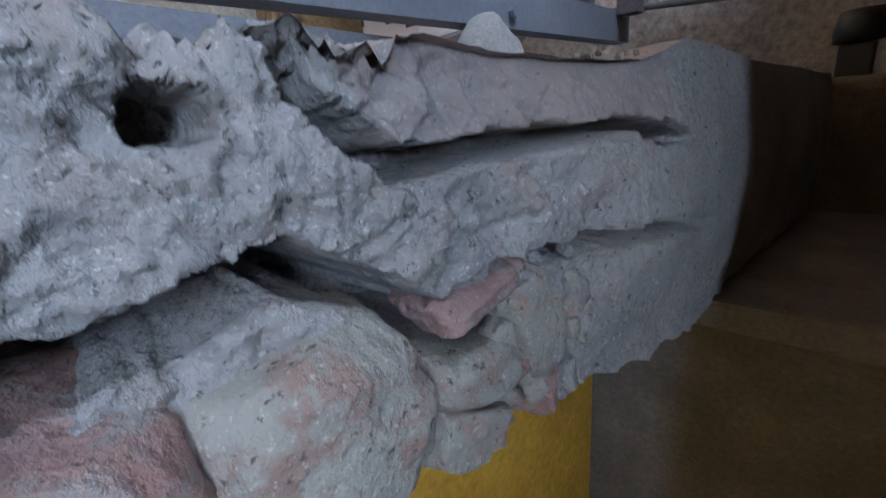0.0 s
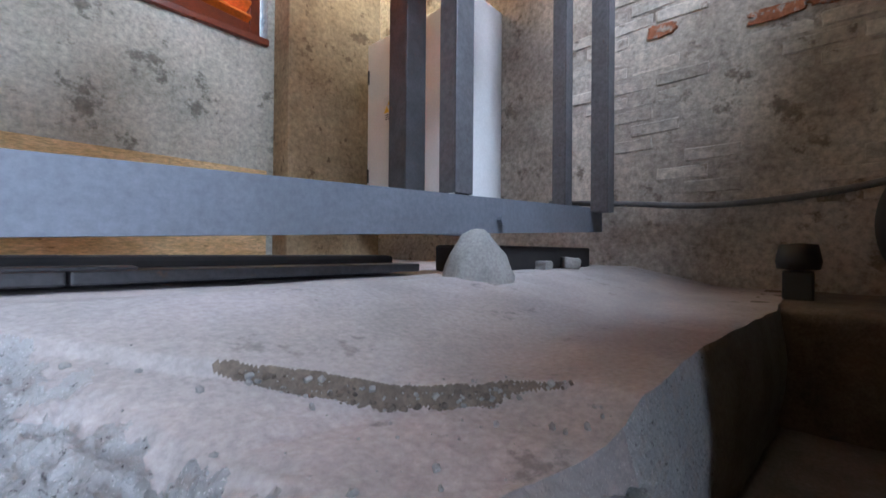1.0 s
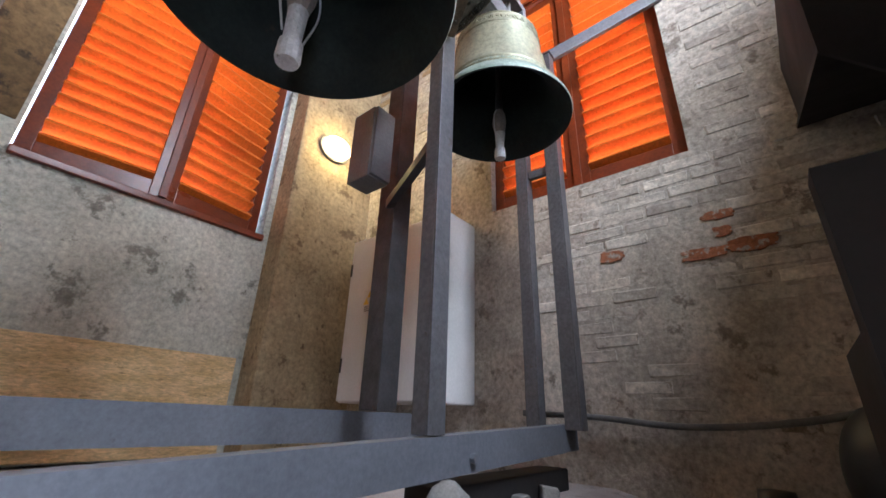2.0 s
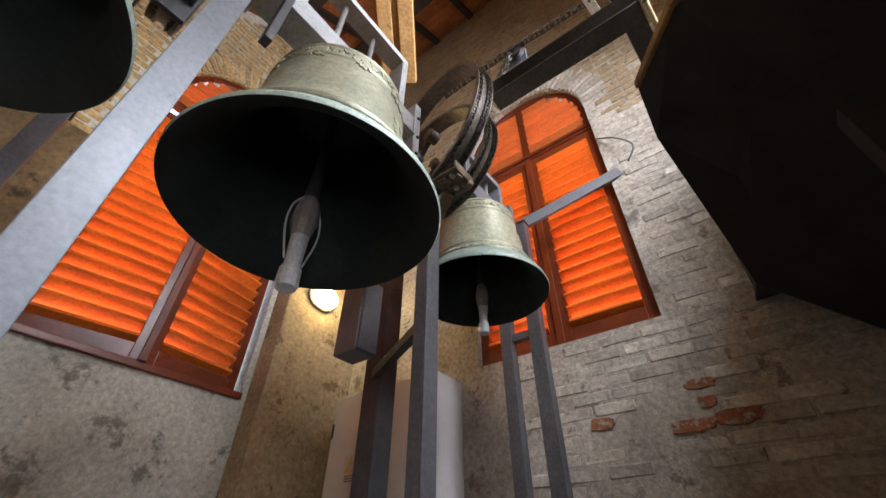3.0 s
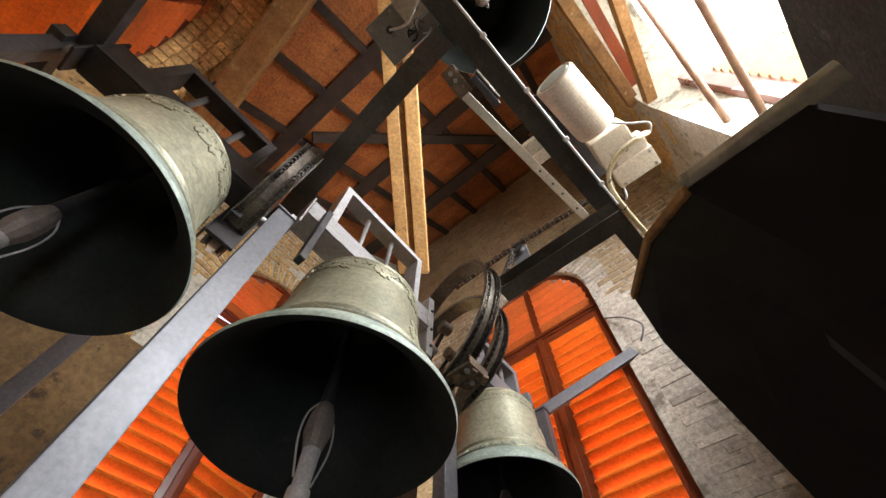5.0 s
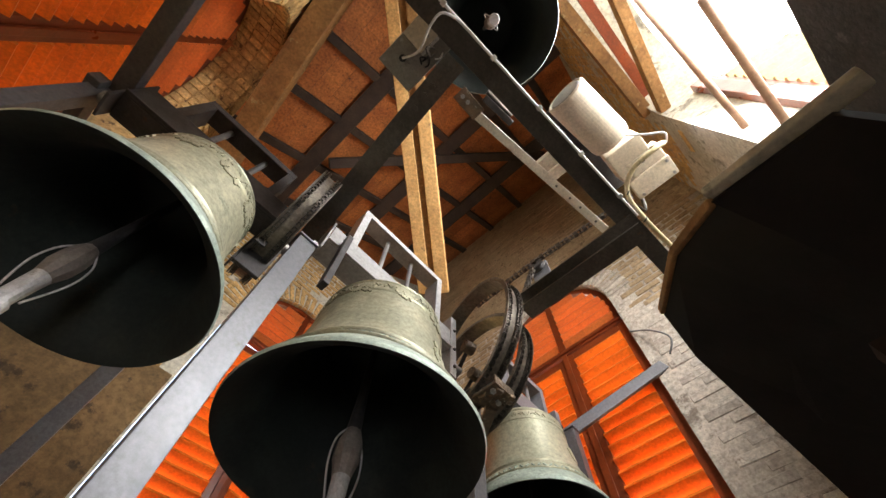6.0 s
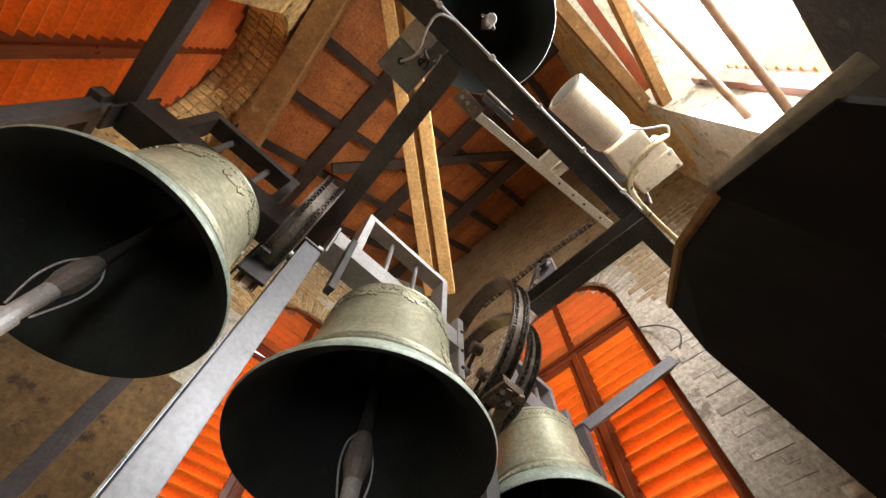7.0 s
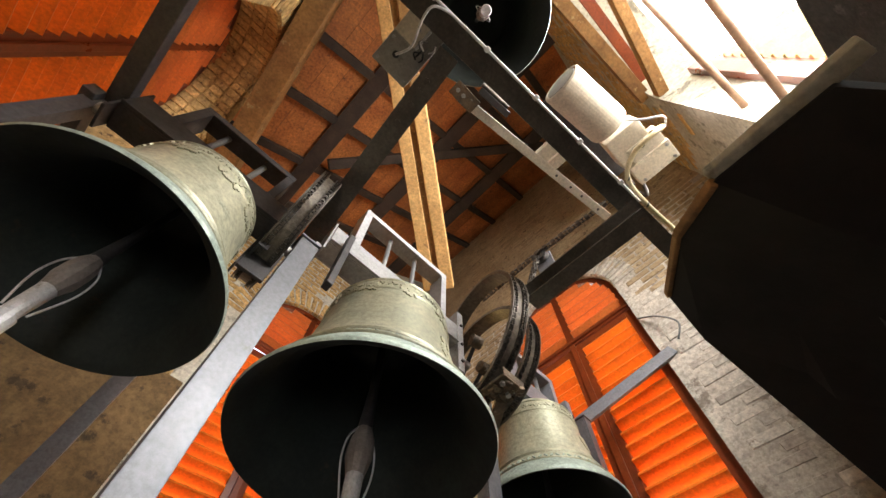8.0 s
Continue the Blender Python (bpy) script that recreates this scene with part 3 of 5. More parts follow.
bm = boxes(((X0, Y0, -1.75), (X1, 1.0, -1.6)))
tagged(mesh_ob("landing", bm, SCREED), "dark cement landing below the bell chamber", "floor", kind="structure")

# added pier: blocks arch light from the brick wall's south end, coloured dark
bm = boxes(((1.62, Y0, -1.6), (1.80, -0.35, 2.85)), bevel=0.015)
tagged(mesh_ob("stair_pier", bm, SHADEPLASTER), "dark pier added beside the stairwell to shade the brick wall", "pier", kind="structure")
# bright hazy distance outside the open arch
bm = boxes(((-22.0, -5.2, -2.5), (26.0, -5.15, 34.0)))
tagged(mesh_ob("backdrop", bm, HAZE), "bright hazy sky outside the open arch", "sky", kind="structure")

# ---------- roof ----------
def roof():
    """Boards along y, laid up the single pitch."""
    bm = bmesh.new()
    n = 26
    x0, x1 = X0 - 0.45, X1 + 0.45
    rnd = random.Random(3)
    for k in range(n):
        a, b = x0 + (x1 - x0) * k / n, x0 + (x1 - x0) * (k + 0.985) / n
        ys = [Y0 - 0.45, rnd.uniform(0.2, 2.2), Y1 + 0.45]
        for ya, yb in zip(ys, ys[1:]):
            dz = rnd.uniform(0, 0.006)
            lo = [bm.verts.new(v) for v in ((a, ya, pitch(a) + dz), (b, ya, pitch(b) + dz), (b, yb - 0.004, pitch(b) + dz), (a, yb - 0.004, pitch(a) + dz))]
            hi = [bm.verts.new(v.co + Vector((0, 0, 0.025))) for v in lo]
            bm.faces.new(lo)
            bm.faces.new(hi[::-1])
            for j in range(4):
                bm.faces.new((lo[j], lo[(j + 1) % 4], hi[(j + 1) % 4], hi[j]))
    top = [bm.verts.new(v) for v in ((x0, Y0 - 0.45, pitch(x0) + 0.05), (x1, Y0 - 0.45, pitch(x1) + 0.05), (x1, Y1 + 0.45, pitch(x1) + 0.05), (x0, Y1 + 0.45, pitch(x0) + 0.05))]
    bm.faces.new(top)
    return bm


tagged(mesh_ob("ceiling", roof(), BOARDS), "red-brown boarded underside of the roof", "ceiling", kind="structure")


# ---------- shutters ----------
def shutter_leaf(parent, m, w, z0, z1, pitch=0.096, side=0.075, paint=None):
    """One louvred leaf hung in the pose m: local x 0..w, outwards along y."""
    leaf = part("leaf", bmesh_frame(m, w, z0, z1, side), SHUTFRAME, parent, "dark red painted leaf frame")
    n = max(1, int((z1 - z0 - 2 * side) / pitch))
    base = None
    for i in range(n):
        z = z0 + side + (i + 0.5) * (z1 - z0 - 2 * side) / n
        if base is None:
            b = bmesh.new()
            box(b, (side, -0.056, -0.014), (w - side, 0.058, 0.014), 0.002, pose(0, 0, 0, -31))
            base = part("slat", b, paint or SHUTTER, leaf)
            base.matrix_local = m @ pose(0, 0.032, z)
        else:
            s = new("slat", base.data)
            s.parent = leaf
            s.matrix_local = m @ pose(0, 0.032, z, random.uniform(-1.5, 1.5))
    return leaf


def bmesh_frame(m, w, z0, z1, side):
    bm = bmesh.new()
    for a, b in (((0, 0, z0), (side, 0.05, z1)), ((w - side, 0, z0), (w, 0.05, z1)), ((side, 0.002, z0), (w - side, 0.048, z0 + side * 1.4)), ((side, 0.002, z1 - side), (w - side, 0.048, z1))):
        box(bm, a, b, 0.004, m)
    return bm


def fanlight(parent, m, c, r, z0, zs):
    """A louvred head over the transom at z0: short upright sides, then a half-round from the spring zs."""
    bm = bmesh.new()
    k = 24
    ring = [(-r, z0 - zs)] + [(-r * math.cos(math.pi * i / k), r * math.sin(math.pi * i / k)) for i in range(k + 1)] + [(r, z0 - zs)]
    q = (r - 0.055) / r
    for (ax, az), (bx, bz) in zip(ring, ring[1:]):
        pts = [(c + ax, zs + az), (c + bx, zs + bz), (c + bx * q, zs + (bz * q if bz > 0 else bz)), (c + ax * q, zs + (az * q if az > 0 else az))]
        f = [bm.verts.new(m @ Vector((x, 0, z))) for x, z in pts]
        g = [bm.verts.new(m @ Vector((x, 0.05, z))) for x, z in pts]
        bm.faces.new(f)
        bm.faces.new(g[::-1])
        for j in range(4):
            bm.faces.new((f[j], g[j], g[(j + 1) % 4], f[(j + 1) % 4]))
    box(bm, (c - r, 0.001, z0 - 0.05), (c + r, 0.055, z0 + 0.03), 0.004, m)
    box(bm, (c - r, -0.020, z0 - 0.030), (c + r, 0.0, z0 - 0.005), 0.004, m)
    box(bm, (c - 0.035, 0.0, z0 + 0.03), (c + 0.035, 0.05, zs + r - 0.02), 0.004, m)
    head = part("arch_head", bm, SHUTFRAME, parent, "dark red half-round frame")
    z = z0 + 0.085
    while z < zs + r - 0.09:
        top = max(0.0, z - zs + 0.045)
        half = math.sqrt(max(0, (r - 0.045) ** 2 - top ** 2))
        for s in (-1, 1):
            if half > 0.07:
                b = bmesh.new()
                x0, x1 = sorted((0.035 * s, half * s))
                box(b, (x0, -0.056, -0.013), (x1, 0.058, 0.013), 0.002, pose(0, 0, 0, -31))
                o = part("slat", b, FANSHADE, head)
                o.matrix_local = m @ pose(c, 0.032, z, random.uniform(-1.5, 1.5))
        z += 0.098


def window(name, m, c, w, label, transom, spring, swing=(0, 0), depth=0.05, gaps=(0.0, 0.0), sill=SILL, drop=(0.066, 0.060)):
    """A pair of louvred leaves and a fanlight in an arched opening. swing: degrees by which each leaf leans out at the middle."""
    win = thing(name, label, "window", kind="structure")
    r = w / 2
    mm = m @ pose(0, depth, 0)
    lw = r / math.cos(radians(swing[0])) - 0.002
    left = mm @ pose(c - r + gaps[0], 0, 0, 0, 0, swing[0])
    right = mm @ pose(c + r - gaps[1], 0, 0, 0, 0, swing[1]) @ pose(-lw + gaps[1], 0, 0)
    shutter_leaf(win, left, lw - gaps[0], sill + 0.015, transom - drop[0])
    shutter_leaf(win, right, lw - gaps[1], sill + 0.015, transom - drop[1])
    part("astragal", boxes(((0, 0, 0), (0.05, 0.016, transom - 0.07 - sill)), bevel=0.004), SHUTFRAME, win).matrix_local = mm @ pose(c - 0.025, -0.019 - (r - gaps[0]) * math.sin(radians(abs(swing[0]))), sill + 0.015)
    part("window_sill", boxes(((c - r + 0.002, -0.045 - 0.5 * r * math.sin(radians(abs(swing[0]))), sill - 0.03), (c + r - 0.002, 0.10, sill + 0.016)), bevel=0.006), SHUTFRAME, win, "dark red glossy bottom rail").matrix_local = mm
    fanlight(win, mm, c, r - 0.004, transom, spring)
    return win


window("window_1", EAST, E_C, E_W, "orange-red louvred shutters closed in an arched opening", E_TRANSOM, E_SPRING, (0, 0), 0.06, drop=(0.085, 0.070))
window("window_2", NORTH, N_C, N_W, "orange louvred shutters slightly bowed with daylight gaps", N_TRANSOM, N_SPRING, (-8, 8), 0.06, (0.010, 0.03), N_SILL, (0.16, 0.09))
window("window_3", WEST, W_C, W_W, "orange-red louvred shutters closed behind a brick arch", W_TRANSOM, W_SPRING, (0, 0), 0.36, gaps=(0.0, 0.035))


# ---------- steel bell frame ----------
def steel_beam(name, bm, label, material=STEEL, bolts=()):
    t = thing(name, label, "steel beam")
    part("web", bm, material, t)
    for p, d in bolts:
        part("bolt", rod(Vector(p), Vector(p) + Vector(d) * 0.018, 0.016, 6), material, t)
    return t


FY = 1.03
steel_beam("floor_beam", channel((X0, FY, 0.070), (2.17, FY, 0.222), 0.06, 0.112, flip=-1), "grey painted steel channel lying along the floor", BEAMSTEEL, bolts=[((1.31, FY, 0.170), (0, -1, 0))])
steel_beam("floor_beam", channel((X0, 1.90, 0.234), (2.2, 1.90, 0.234), 0.06, 0.138, flip=-1), "grey painted steel channel behind the front floor beam", BEAMSTEEL)
t = thing("flat_bar", "dusty flat steel bar on the floor under the beam", "steel bar")
part("length", bar((X0, FY + 0.10, 0.022), (0.28, FY + 0.111, 0.022), 0.10, 0.022, 0.004), DARKSTEEL, t)
part("length", bar((0.284, FY + 0.111, 0.022), (1.02, FY + 0.12, 0.022), 0.10, 0.022, 0.004), DARKSTEEL, t)
part("splice_plate", bar((0.20, FY + 0.111, 0.036), (0.37, FY + 0.112, 0.036), 0.07, 0.006, 0.002), DARKSTEEL, t)


# square steel columns with a lip
def column(x0, x1, y0, y1, z0, z1, label, material=STEEL):
    t = thing("column", label, "steel column", "columns of the bell frame", at=((x0 + x1) / 2, (y0 + y1) / 2, z0))
    w, d, h = x1 - x0, y1 - y0, z1 - z0
    part("front_plate", boxes(((-w / 2, -d / 2, 0), (w / 2, -d / 2 + 0.009, h)), bevel=0.003), material, t)
    part("side_plate", boxes(((-w / 2, -d / 2 + 0.009, 0), (-w / 2 + 0.009, d / 2, h)), bevel=0.003), material, t)
    part("side_plate", boxes(((w / 2 - 0.009, -d / 2 + 0.009, 0), (w / 2, d / 2, h)), bevel=0.003), material, t)
    part("cap_plate", boxes(((-w / 2 - 0.01, -d / 2 - 0.01, h), (w / 2 + 0.01, d / 2 + 0.01, h + 0.012)), bevel=0.003), material, t)
    return t


column(-0.053, 0.036, FY - 0.005, FY + 0.07, 0.18, 2.17, "tall grey painted steel column beside the large bell")
column(1.085, 1.165, FY - 0.005, FY + 0.06, 0.236, 2.10, "dull grey painted steel column on the floor beam", MIDSTEEL)
column(1.44, 1.56, 1.62, 1.74, 0.303, 2.5, "dark steel column in the second row", DARKSTEEL)
column(2.03, 2.10, 1.15, 1.22, 0.25, 2.46, "slim dull grey steel column by the brick wall", MIDSTEEL)
column(2.03, 2.10, 0.95, 1.03, 0.25, 2.46, "slim dull grey steel column by the brick wall", MIDSTEEL)
column(-0.275, -0.195, 2.18, 2.26, 0.0, 2.22, "dull grey steel column behind the bells", MIDSTEEL)
t = thing("cross_tie", "short grey steel tie between two columns", "steel bar")
part("tie", bar((2.06, 1.035, 1.62), (2.06, 1.145, 1.62), 0.03, 0.05), MIDSTEEL, t)
t = thing("cross_tie", "short dark steel tie between two columns", "steel bar")
part("tie", bar((1.16, 1.10, 1.32), (1.44, 1.66, 1.32), 0.04, 0.05), DARKSTEEL, t)

steel_beam("top_beam", channel((0.057, 1.28, 2.52), (-0.055, 0.045, 2.52), 0.10, 0.12, flip=1), "dark grey steel channel over the columns", FRAMESTEEL, bolts=[((-0.10, 0.20, 2.461), (0, 0, -0.5)), ((-0.095, 0.25, 2.461), (0, 0, -0.5)), ((-0.085, 0.32, 2.461), (0, 0, -0.4)), ((-0.075, 0.42, 2.461), (0, 0, -0.4))])
steel_beam("top_beam", channel((-0.95, 0.090, 2.55), (1.75, -0.092, 2.55), 0.095, 0.12, flip=1), "long dark grey steel channel under the roof", FRAMESTEEL)
steel_beam("top_beam", channel((1.12, 0.60, 2.43), (1.12, -0.12, 2.43), 0.10, 0.12, flip=1), "dark grey steel channel over the wheels", FRAMESTEEL)
t = thing("strut", "pale flat steel strut with bolt holes", "steel bar")
part("flat", bar((0.09, 0.158, 2.82), (1.20, 0.012, 2.82), 0.05, 0.02), CREAM, t)
for k in (0.62, 0.72, 0.80, 0.92):
    part("bolt_hole", rod((0.09 + 1.11 * k, 0.158 - 0.146 * k, 2.812), (0.09 + 1.11 * k, 0.158 - 0.146 * k, 2.808), 0.008, 8), DARKSTEEL, t)
t = thing("latch_plate", "small oily steel latch plate at the end of the strut", "latch")
part("plate", boxes(((0.02, 0.10, 2.80), (0.18, 0.18, 2.812)), bevel=0.003), GREASE, t)
part("lever", bar((0.13, 0.06, 2.79), (0.33, 0.04, 2.79), 0.035, 0.02), DARKSTEEL, t)
part("spring", rod((0.12, 0.03, 2.80), (0.30, 0.015, 2.80), 0.014, 10), CHAIN, t)
for x in (0.05, 0.09):
    part("bolt_head", rod((x, 0.14, 2.80), (x, 0.14, 2.785), 0.012, 6), IRON, t)
# brace in front of the east window
t = thing("brace", "grey steel brace in front of the shutters", "steel bar")
part("flat", bar((2.08, 1.06, 2.47), (2.385, 0.283, 2.853), 0.03, 0.085), MIDSTEEL, t)
# angle frame by the west window
t = thing("angle_frame", "grey steel angle frame by the shutters", "steel frame")
part("upright", bar((-0.93, 1.10, 0.0), (-0.93, 1.10, 2.13), 0.06, 0.06), MIDSTEEL, t)
part("rail", bar((-0.95, 1.04, 2.10), (-0.95, 2.4, 2.10), 0.05, 0.06), MIDSTEEL, t)
part("arm", bar((-0.90, 1.08, 2.17), (-0.90, -0.4, 2.17), 0.075, 0.06), MIDSTEEL, t)


# ---------- bells ----------
OUT = [(0.500, 0.0), (0.505, 0.012), (0.498, 0.03), (0.470, 0.075), (0.440, 0.12), (0.405, 0.18), (0.372, 0.26), (0.348, 0.36), (0.330, 0.48), (0.318, 0.60), (0.312, 0.68), (0.300, 0.735), (0.268, 0.775), (0.20, 0.80), (0.10, 0.815), (0.0, 0.82)]
INS = [(0.0, 0.765), (0.15, 0.755), (0.235, 0.725), (0.262, 0.68), (0.272, 0.60), (0.290, 0.45), (0.315, 0.32), (0.350, 0.20), (0.392, 0.11), (0.445, 0.045), (0.482, 0.008), (0.500, 0.0)]


def bell(name, centre, d, label, tilt=(0, 0, 0), clap=(0, 0), reach=1.13):
    """A bronze bell, its rim's middle at centre, d wide."""
    t = thing(name, label, "bell", "bells of the chamber")
    t.matrix_world = pose(*centre, *tilt)
    lip = [(r * d, z * d) for r, z in OUT if z <= 0.12]
    body = [(r * d, z * d) for r, z in OUT if z >= 0.12]
    bm = lathe(body, 96)
    part("shell", bm, BRONZE, t, "green-grey patinated bronze", smooth=True)
    part("lip", lathe(lip, 96), BRONZELIP, t, "pale verdigris lip", smooth=True)
    part("inner_wall", lathe([(r * d, z * d) for r, z in INS], 96), BRONZEIN, t, "black-green inside, much darker than the shell", smooth=True)
    # raised mouldings and a band of ornament
    for z, r in ((0.125, 0.442), (0.20, 0.398), (0.215, 0.392), (0.62, 0.3165), (0.715, 0.306)):
        part("moulding", lathe([((r - 0.006) * d, (z - 0.008) * d), ((r + 0.008) * d, z * d), ((r - 0.006) * d, (z + 0.008) * d)], 96), BRONZE, t, smooth=True)
    bm = bmesh.new()
    for i in range(72):
        a = 2 * math.pi * i / 72
        m = pose(0, 0, 0, 0, 0, math.degrees(a)) @ Matrix.Translation((0.424 * d, 0, 0.150 * d)) @ Euler((0, radians(-30), 0)).to_matrix().to_4x4() @ pose(0, 0, 0, 35 if i % 2 else -35)
        box(bm, (-0.007 * d, -0.005 * d, -0.016 * d), (0.007 * d, 0.005 * d, 0.016 * d), 0.003 * d, m)
    part("ornament_band", bm, BRONZELIP, t, "raised leaf ornament")
    bm = bmesh.new()
    for i in range(34):
        a = 2 * math.pi * i / 34
        for j in range(3):
            m = pose(0, 0, 0, 0, 0, math.degrees(a) + j * 2.5) @ Matrix.Translation((0.312 * d, 0, (0.665 + 0.014 * (j % 2)) * d)) @ pose(0, 0, 0, random.uniform(-60, 60))
            box(bm, (-0.006 * d, -0.004 * d, -0.012 * d), (0.007 * d, 0.004 * d, 0.012 * d), 0.003 * d, m)
    part("ornament_band", bm, BRONZE, t, "raised floral ornament")
    # crown block
    part("crown", lathe([(0.13 * d, 0.80 * d), (0.12 * d, 0.86 * d), (0.09 * d, 0.87 * d)], 24, close=True), IRON, t, smooth=False)
    # clapper: shaft, ball and flight, with a wire guard
    c = new("clapper")
    c.parent = t
    c.matrix_local = pose(0, 0, 0.74 * d, clap[0], clap[1], 0)
    L = 0.74 * d * reach
    part("shaft", lathe([(0.016 * d, 0), (0.020 * d, -L * 0.55), (0.030 * d, -L * 0.80)], 20), DARKSTEEL, c, smooth=True)
    part("ball", lathe([(0.030 * d, -L * 0.78), (0.044 * d, -L * 0.83), (0.049 * d, -L * 0.88), (0.049 * d, -L * 0.93), (0.040 * d, -L * 0.97), (0.033 * d, -L * 1.01)], 10), BALLSTEEL, c)
    part("flight", lathe([(0.032 * d, -L * 1.0), (0.028 * d, -L * 1.17), (0.037 * d, -L * 1.175), (0.039 * d, -L * 1.25), (0.034 * d, -L * 1.265), (0.0, -L * 1.265)], 14), PALESTEEL, c, "bare pale steel end")
    for s in (-1, 1):
        part("wire", tube([(s * 0.025 * d, 0, -L * 0.78), (s * 0.062 * d, 0, -L * 0.86), (s * 0.068 * d, 0, -L * 0.98), (s * 0.036 * d, 0, -L * 1.14)], 0.0038 * d, 8), PALESTEEL, c, smooth=True)
    return t


def headstock(parent, x0, x1, z0, z1, z2, y=0.0, material=STEEL, short=0.08):
    """A welded plate yoke: end plates, a stepped lower plate, an open upper frame and two tie rods (parent's own axes)."""
    part("lower_plate", boxes(((x0, y - 0.060, z0 - 0.03), (x1, y - 0.050, z0 + 0.13)), ((x0, y + 0.050, z0 - 0.03), (x1, y + 0.060, z0 + 0.13)), bevel=0.003), material, parent)
    part("flange", boxes(((x0, y - 0.050, z0 - 0.03), (x1, y + 0.050, z0 - 0.020)), ((x0, y - 0.075, z0 - 0.03), (x1, y - 0.0605, z0 - 0.022)), bevel=0.002), material, parent)
    part("end_plate", boxes(((x0 - 0.012, y - 0.055, z0 - 0.10), (x0 - 0.001, y + 0.055, z1)), bevel=0.003), material, parent)
    part("end_plate", boxes(((x1 + 0.001, y - 0.065, z0 - 0.22), (x1 + 0.010, y + 0.065, z0 + 0.26)), ((x1 + 0.010, y - 0.065, z0 - 0.22), (x1 + 0.045, y - 0.056, z0 + 0.26)), bevel=0.003), material, parent)
    part("top_bar", boxes(((x0 + 0.1, y - 0.055, z2 - 0.012), (x1 - short, y + 0.055, z2)), ((x0 + 0.1, y - 0.055, z2 - 0.045), (x1 - short, y - 0.045, z2 - 0.0125)), bevel=0.003), material, parent)
    part("side_bar", boxes(((x0 + 0.1, y - 0.055, z0 + 0.131), (x0 + 0.145, y + 0.055, z2 - 0.046)), bevel=0.003), material, parent)
    part("side_bar", boxes(((x1 - short - 0.04, y - 0.055, z0 + 0.131), (x1 - short, y + 0.055, z2 - 0.046)), bevel=0.003), material, parent)
    for k in (-0.15, -0.02, 0.14):
        part("bolt_head", rod((x1 + 0.028, y - 0.065, z0 + k), (x1 + 0.028, y - 0.073, z0 + k), 0.010, 6), DARKSTEEL, parent)
    mid = (x0 + x1) / 2
    for s in (-0.09, 0.11):
        part("tie_rod", rod((mid + s, y, z0 - 0.06), (mid + s, y, z2 - 0.03), 0.014), IRON, parent, smooth=True)
        part("nut", rod((mid + s, y, z0 + 0.091), (mid + s, y, z0 + 0.12), 0.026, 6), IRON, parent)
    part("pivot", rod((x0 - 0.04, y, z0 - 0.05), (x0 - 0.012, y, z0 - 0.05), 0.024), IRON, parent)
    part("pivot", rod((x1 + 0.012, y, z0 - 0.05), (x1 + 0.14, y, z0 - 0.05), 0.024), IRON, parent)


def wheel(parent, x, y, z, r, turn=0.0, spokes=3):
    """A rope wheel: a deep hoop with two rows of chain, in the parent's axes, axle along x."""
    m = pose(x, y, z, 0, 0, turn) @ pose(0, 0, 0, 0, 90, 0)
    w = 0.046
    part("wheel_rim", lathe([(r - 0.014, -w), (r + 0.008, -w), (r + 0.008, -w + 0.005), (r - 0.008, -w + 0.006), (r - 0.008, w - 0.006), (r + 0.008, w - 0.005), (r + 0.008, w), (r - 0.014, w), (r - 0.014, -w)], 72, m=m), WHEELSTEEL, parent, "worn dark steel hoop")
    for s in (-0.027, 0.027):
        bm = bmesh.new()
        n = 78
        for i in range(n):
            a = m @ pose(0, 0, 0, 0, 0, 360 * i / n)
            for d in (-0.007, 0.007):
                box(bm, (r - 0.012, -0.009, s + d - 0.002), (r + 0.008, 0.009, s + d + 0.002), 0, a)
            box(bm, (r - 0.008, 0.011, s - 0.009), (r + 0.001, 0.017, s + 0.009), 0, a)
        part("chain_ring", bm, CHAIN, parent, "oily roller chain")
    for i in range(spokes):
        part("spoke", bar(m @ Vector((0, 0, 0)), m @ pose(0, 0, 0, 0, 0, 360 * i / spokes + 50) @ Vector((r - 0.015, 0, 0)), 0.024, 0.008), DARKSTEEL, parent)
    part("hub", lathe([(0.035, -0.03), (0.035, 0.03)], 20, m=m, close=True), GREASE, parent)


bell_a = bell("bell", (0.49, 1.05, 1.40), 0.87, "large green-grey bronze bell with floral bands", clap=(0, 0))
bell_b = bell("bell", (1.53, 1.03, 1.62), 0.68, "smaller green-grey bronze bell beside the brick wall", clap=(0, 0))
bell_c = bell("bell", (-0.43, 1.06, 1.42), 0.72, "green-grey bronze bell with verdigris lip", clap=(0, 0), reach=1.18)


def emblem(parent, d, angle, z0, w, h, seed):
    """A small cast relief: a rough panel of raised leaves on the shell."""
    r = random.Random(seed)
    bm = bmesh.new()
    for k in range(34):
        u, v = r.uniform(-0.5, 0.5), r.uniform(0, 1)
        z = (z0 + v * h) * d
        rad = next(ra + (rb - ra) * (z / d - za) / (zb - za) for (ra, za), (rb, zb) in zip(OUT, OUT[1:]) if za <= z / d <= zb) * d
        m = pose(0, 0, 0, 0, 0, angle + math.degrees(u * w / 0.34)) @ Matrix.Translation((rad, 0, z)) @ pose(0, 0, 0, r.uniform(-80, 80), -6, 0)
        q = r.uniform(0.004, 0.009)
        box(bm, (-0.006, -q, -q * 1.8), (0.006, q, q * 1.8), 0.003, m)
    part("relief", bm, BRONZE, parent, "raised cast emblem")


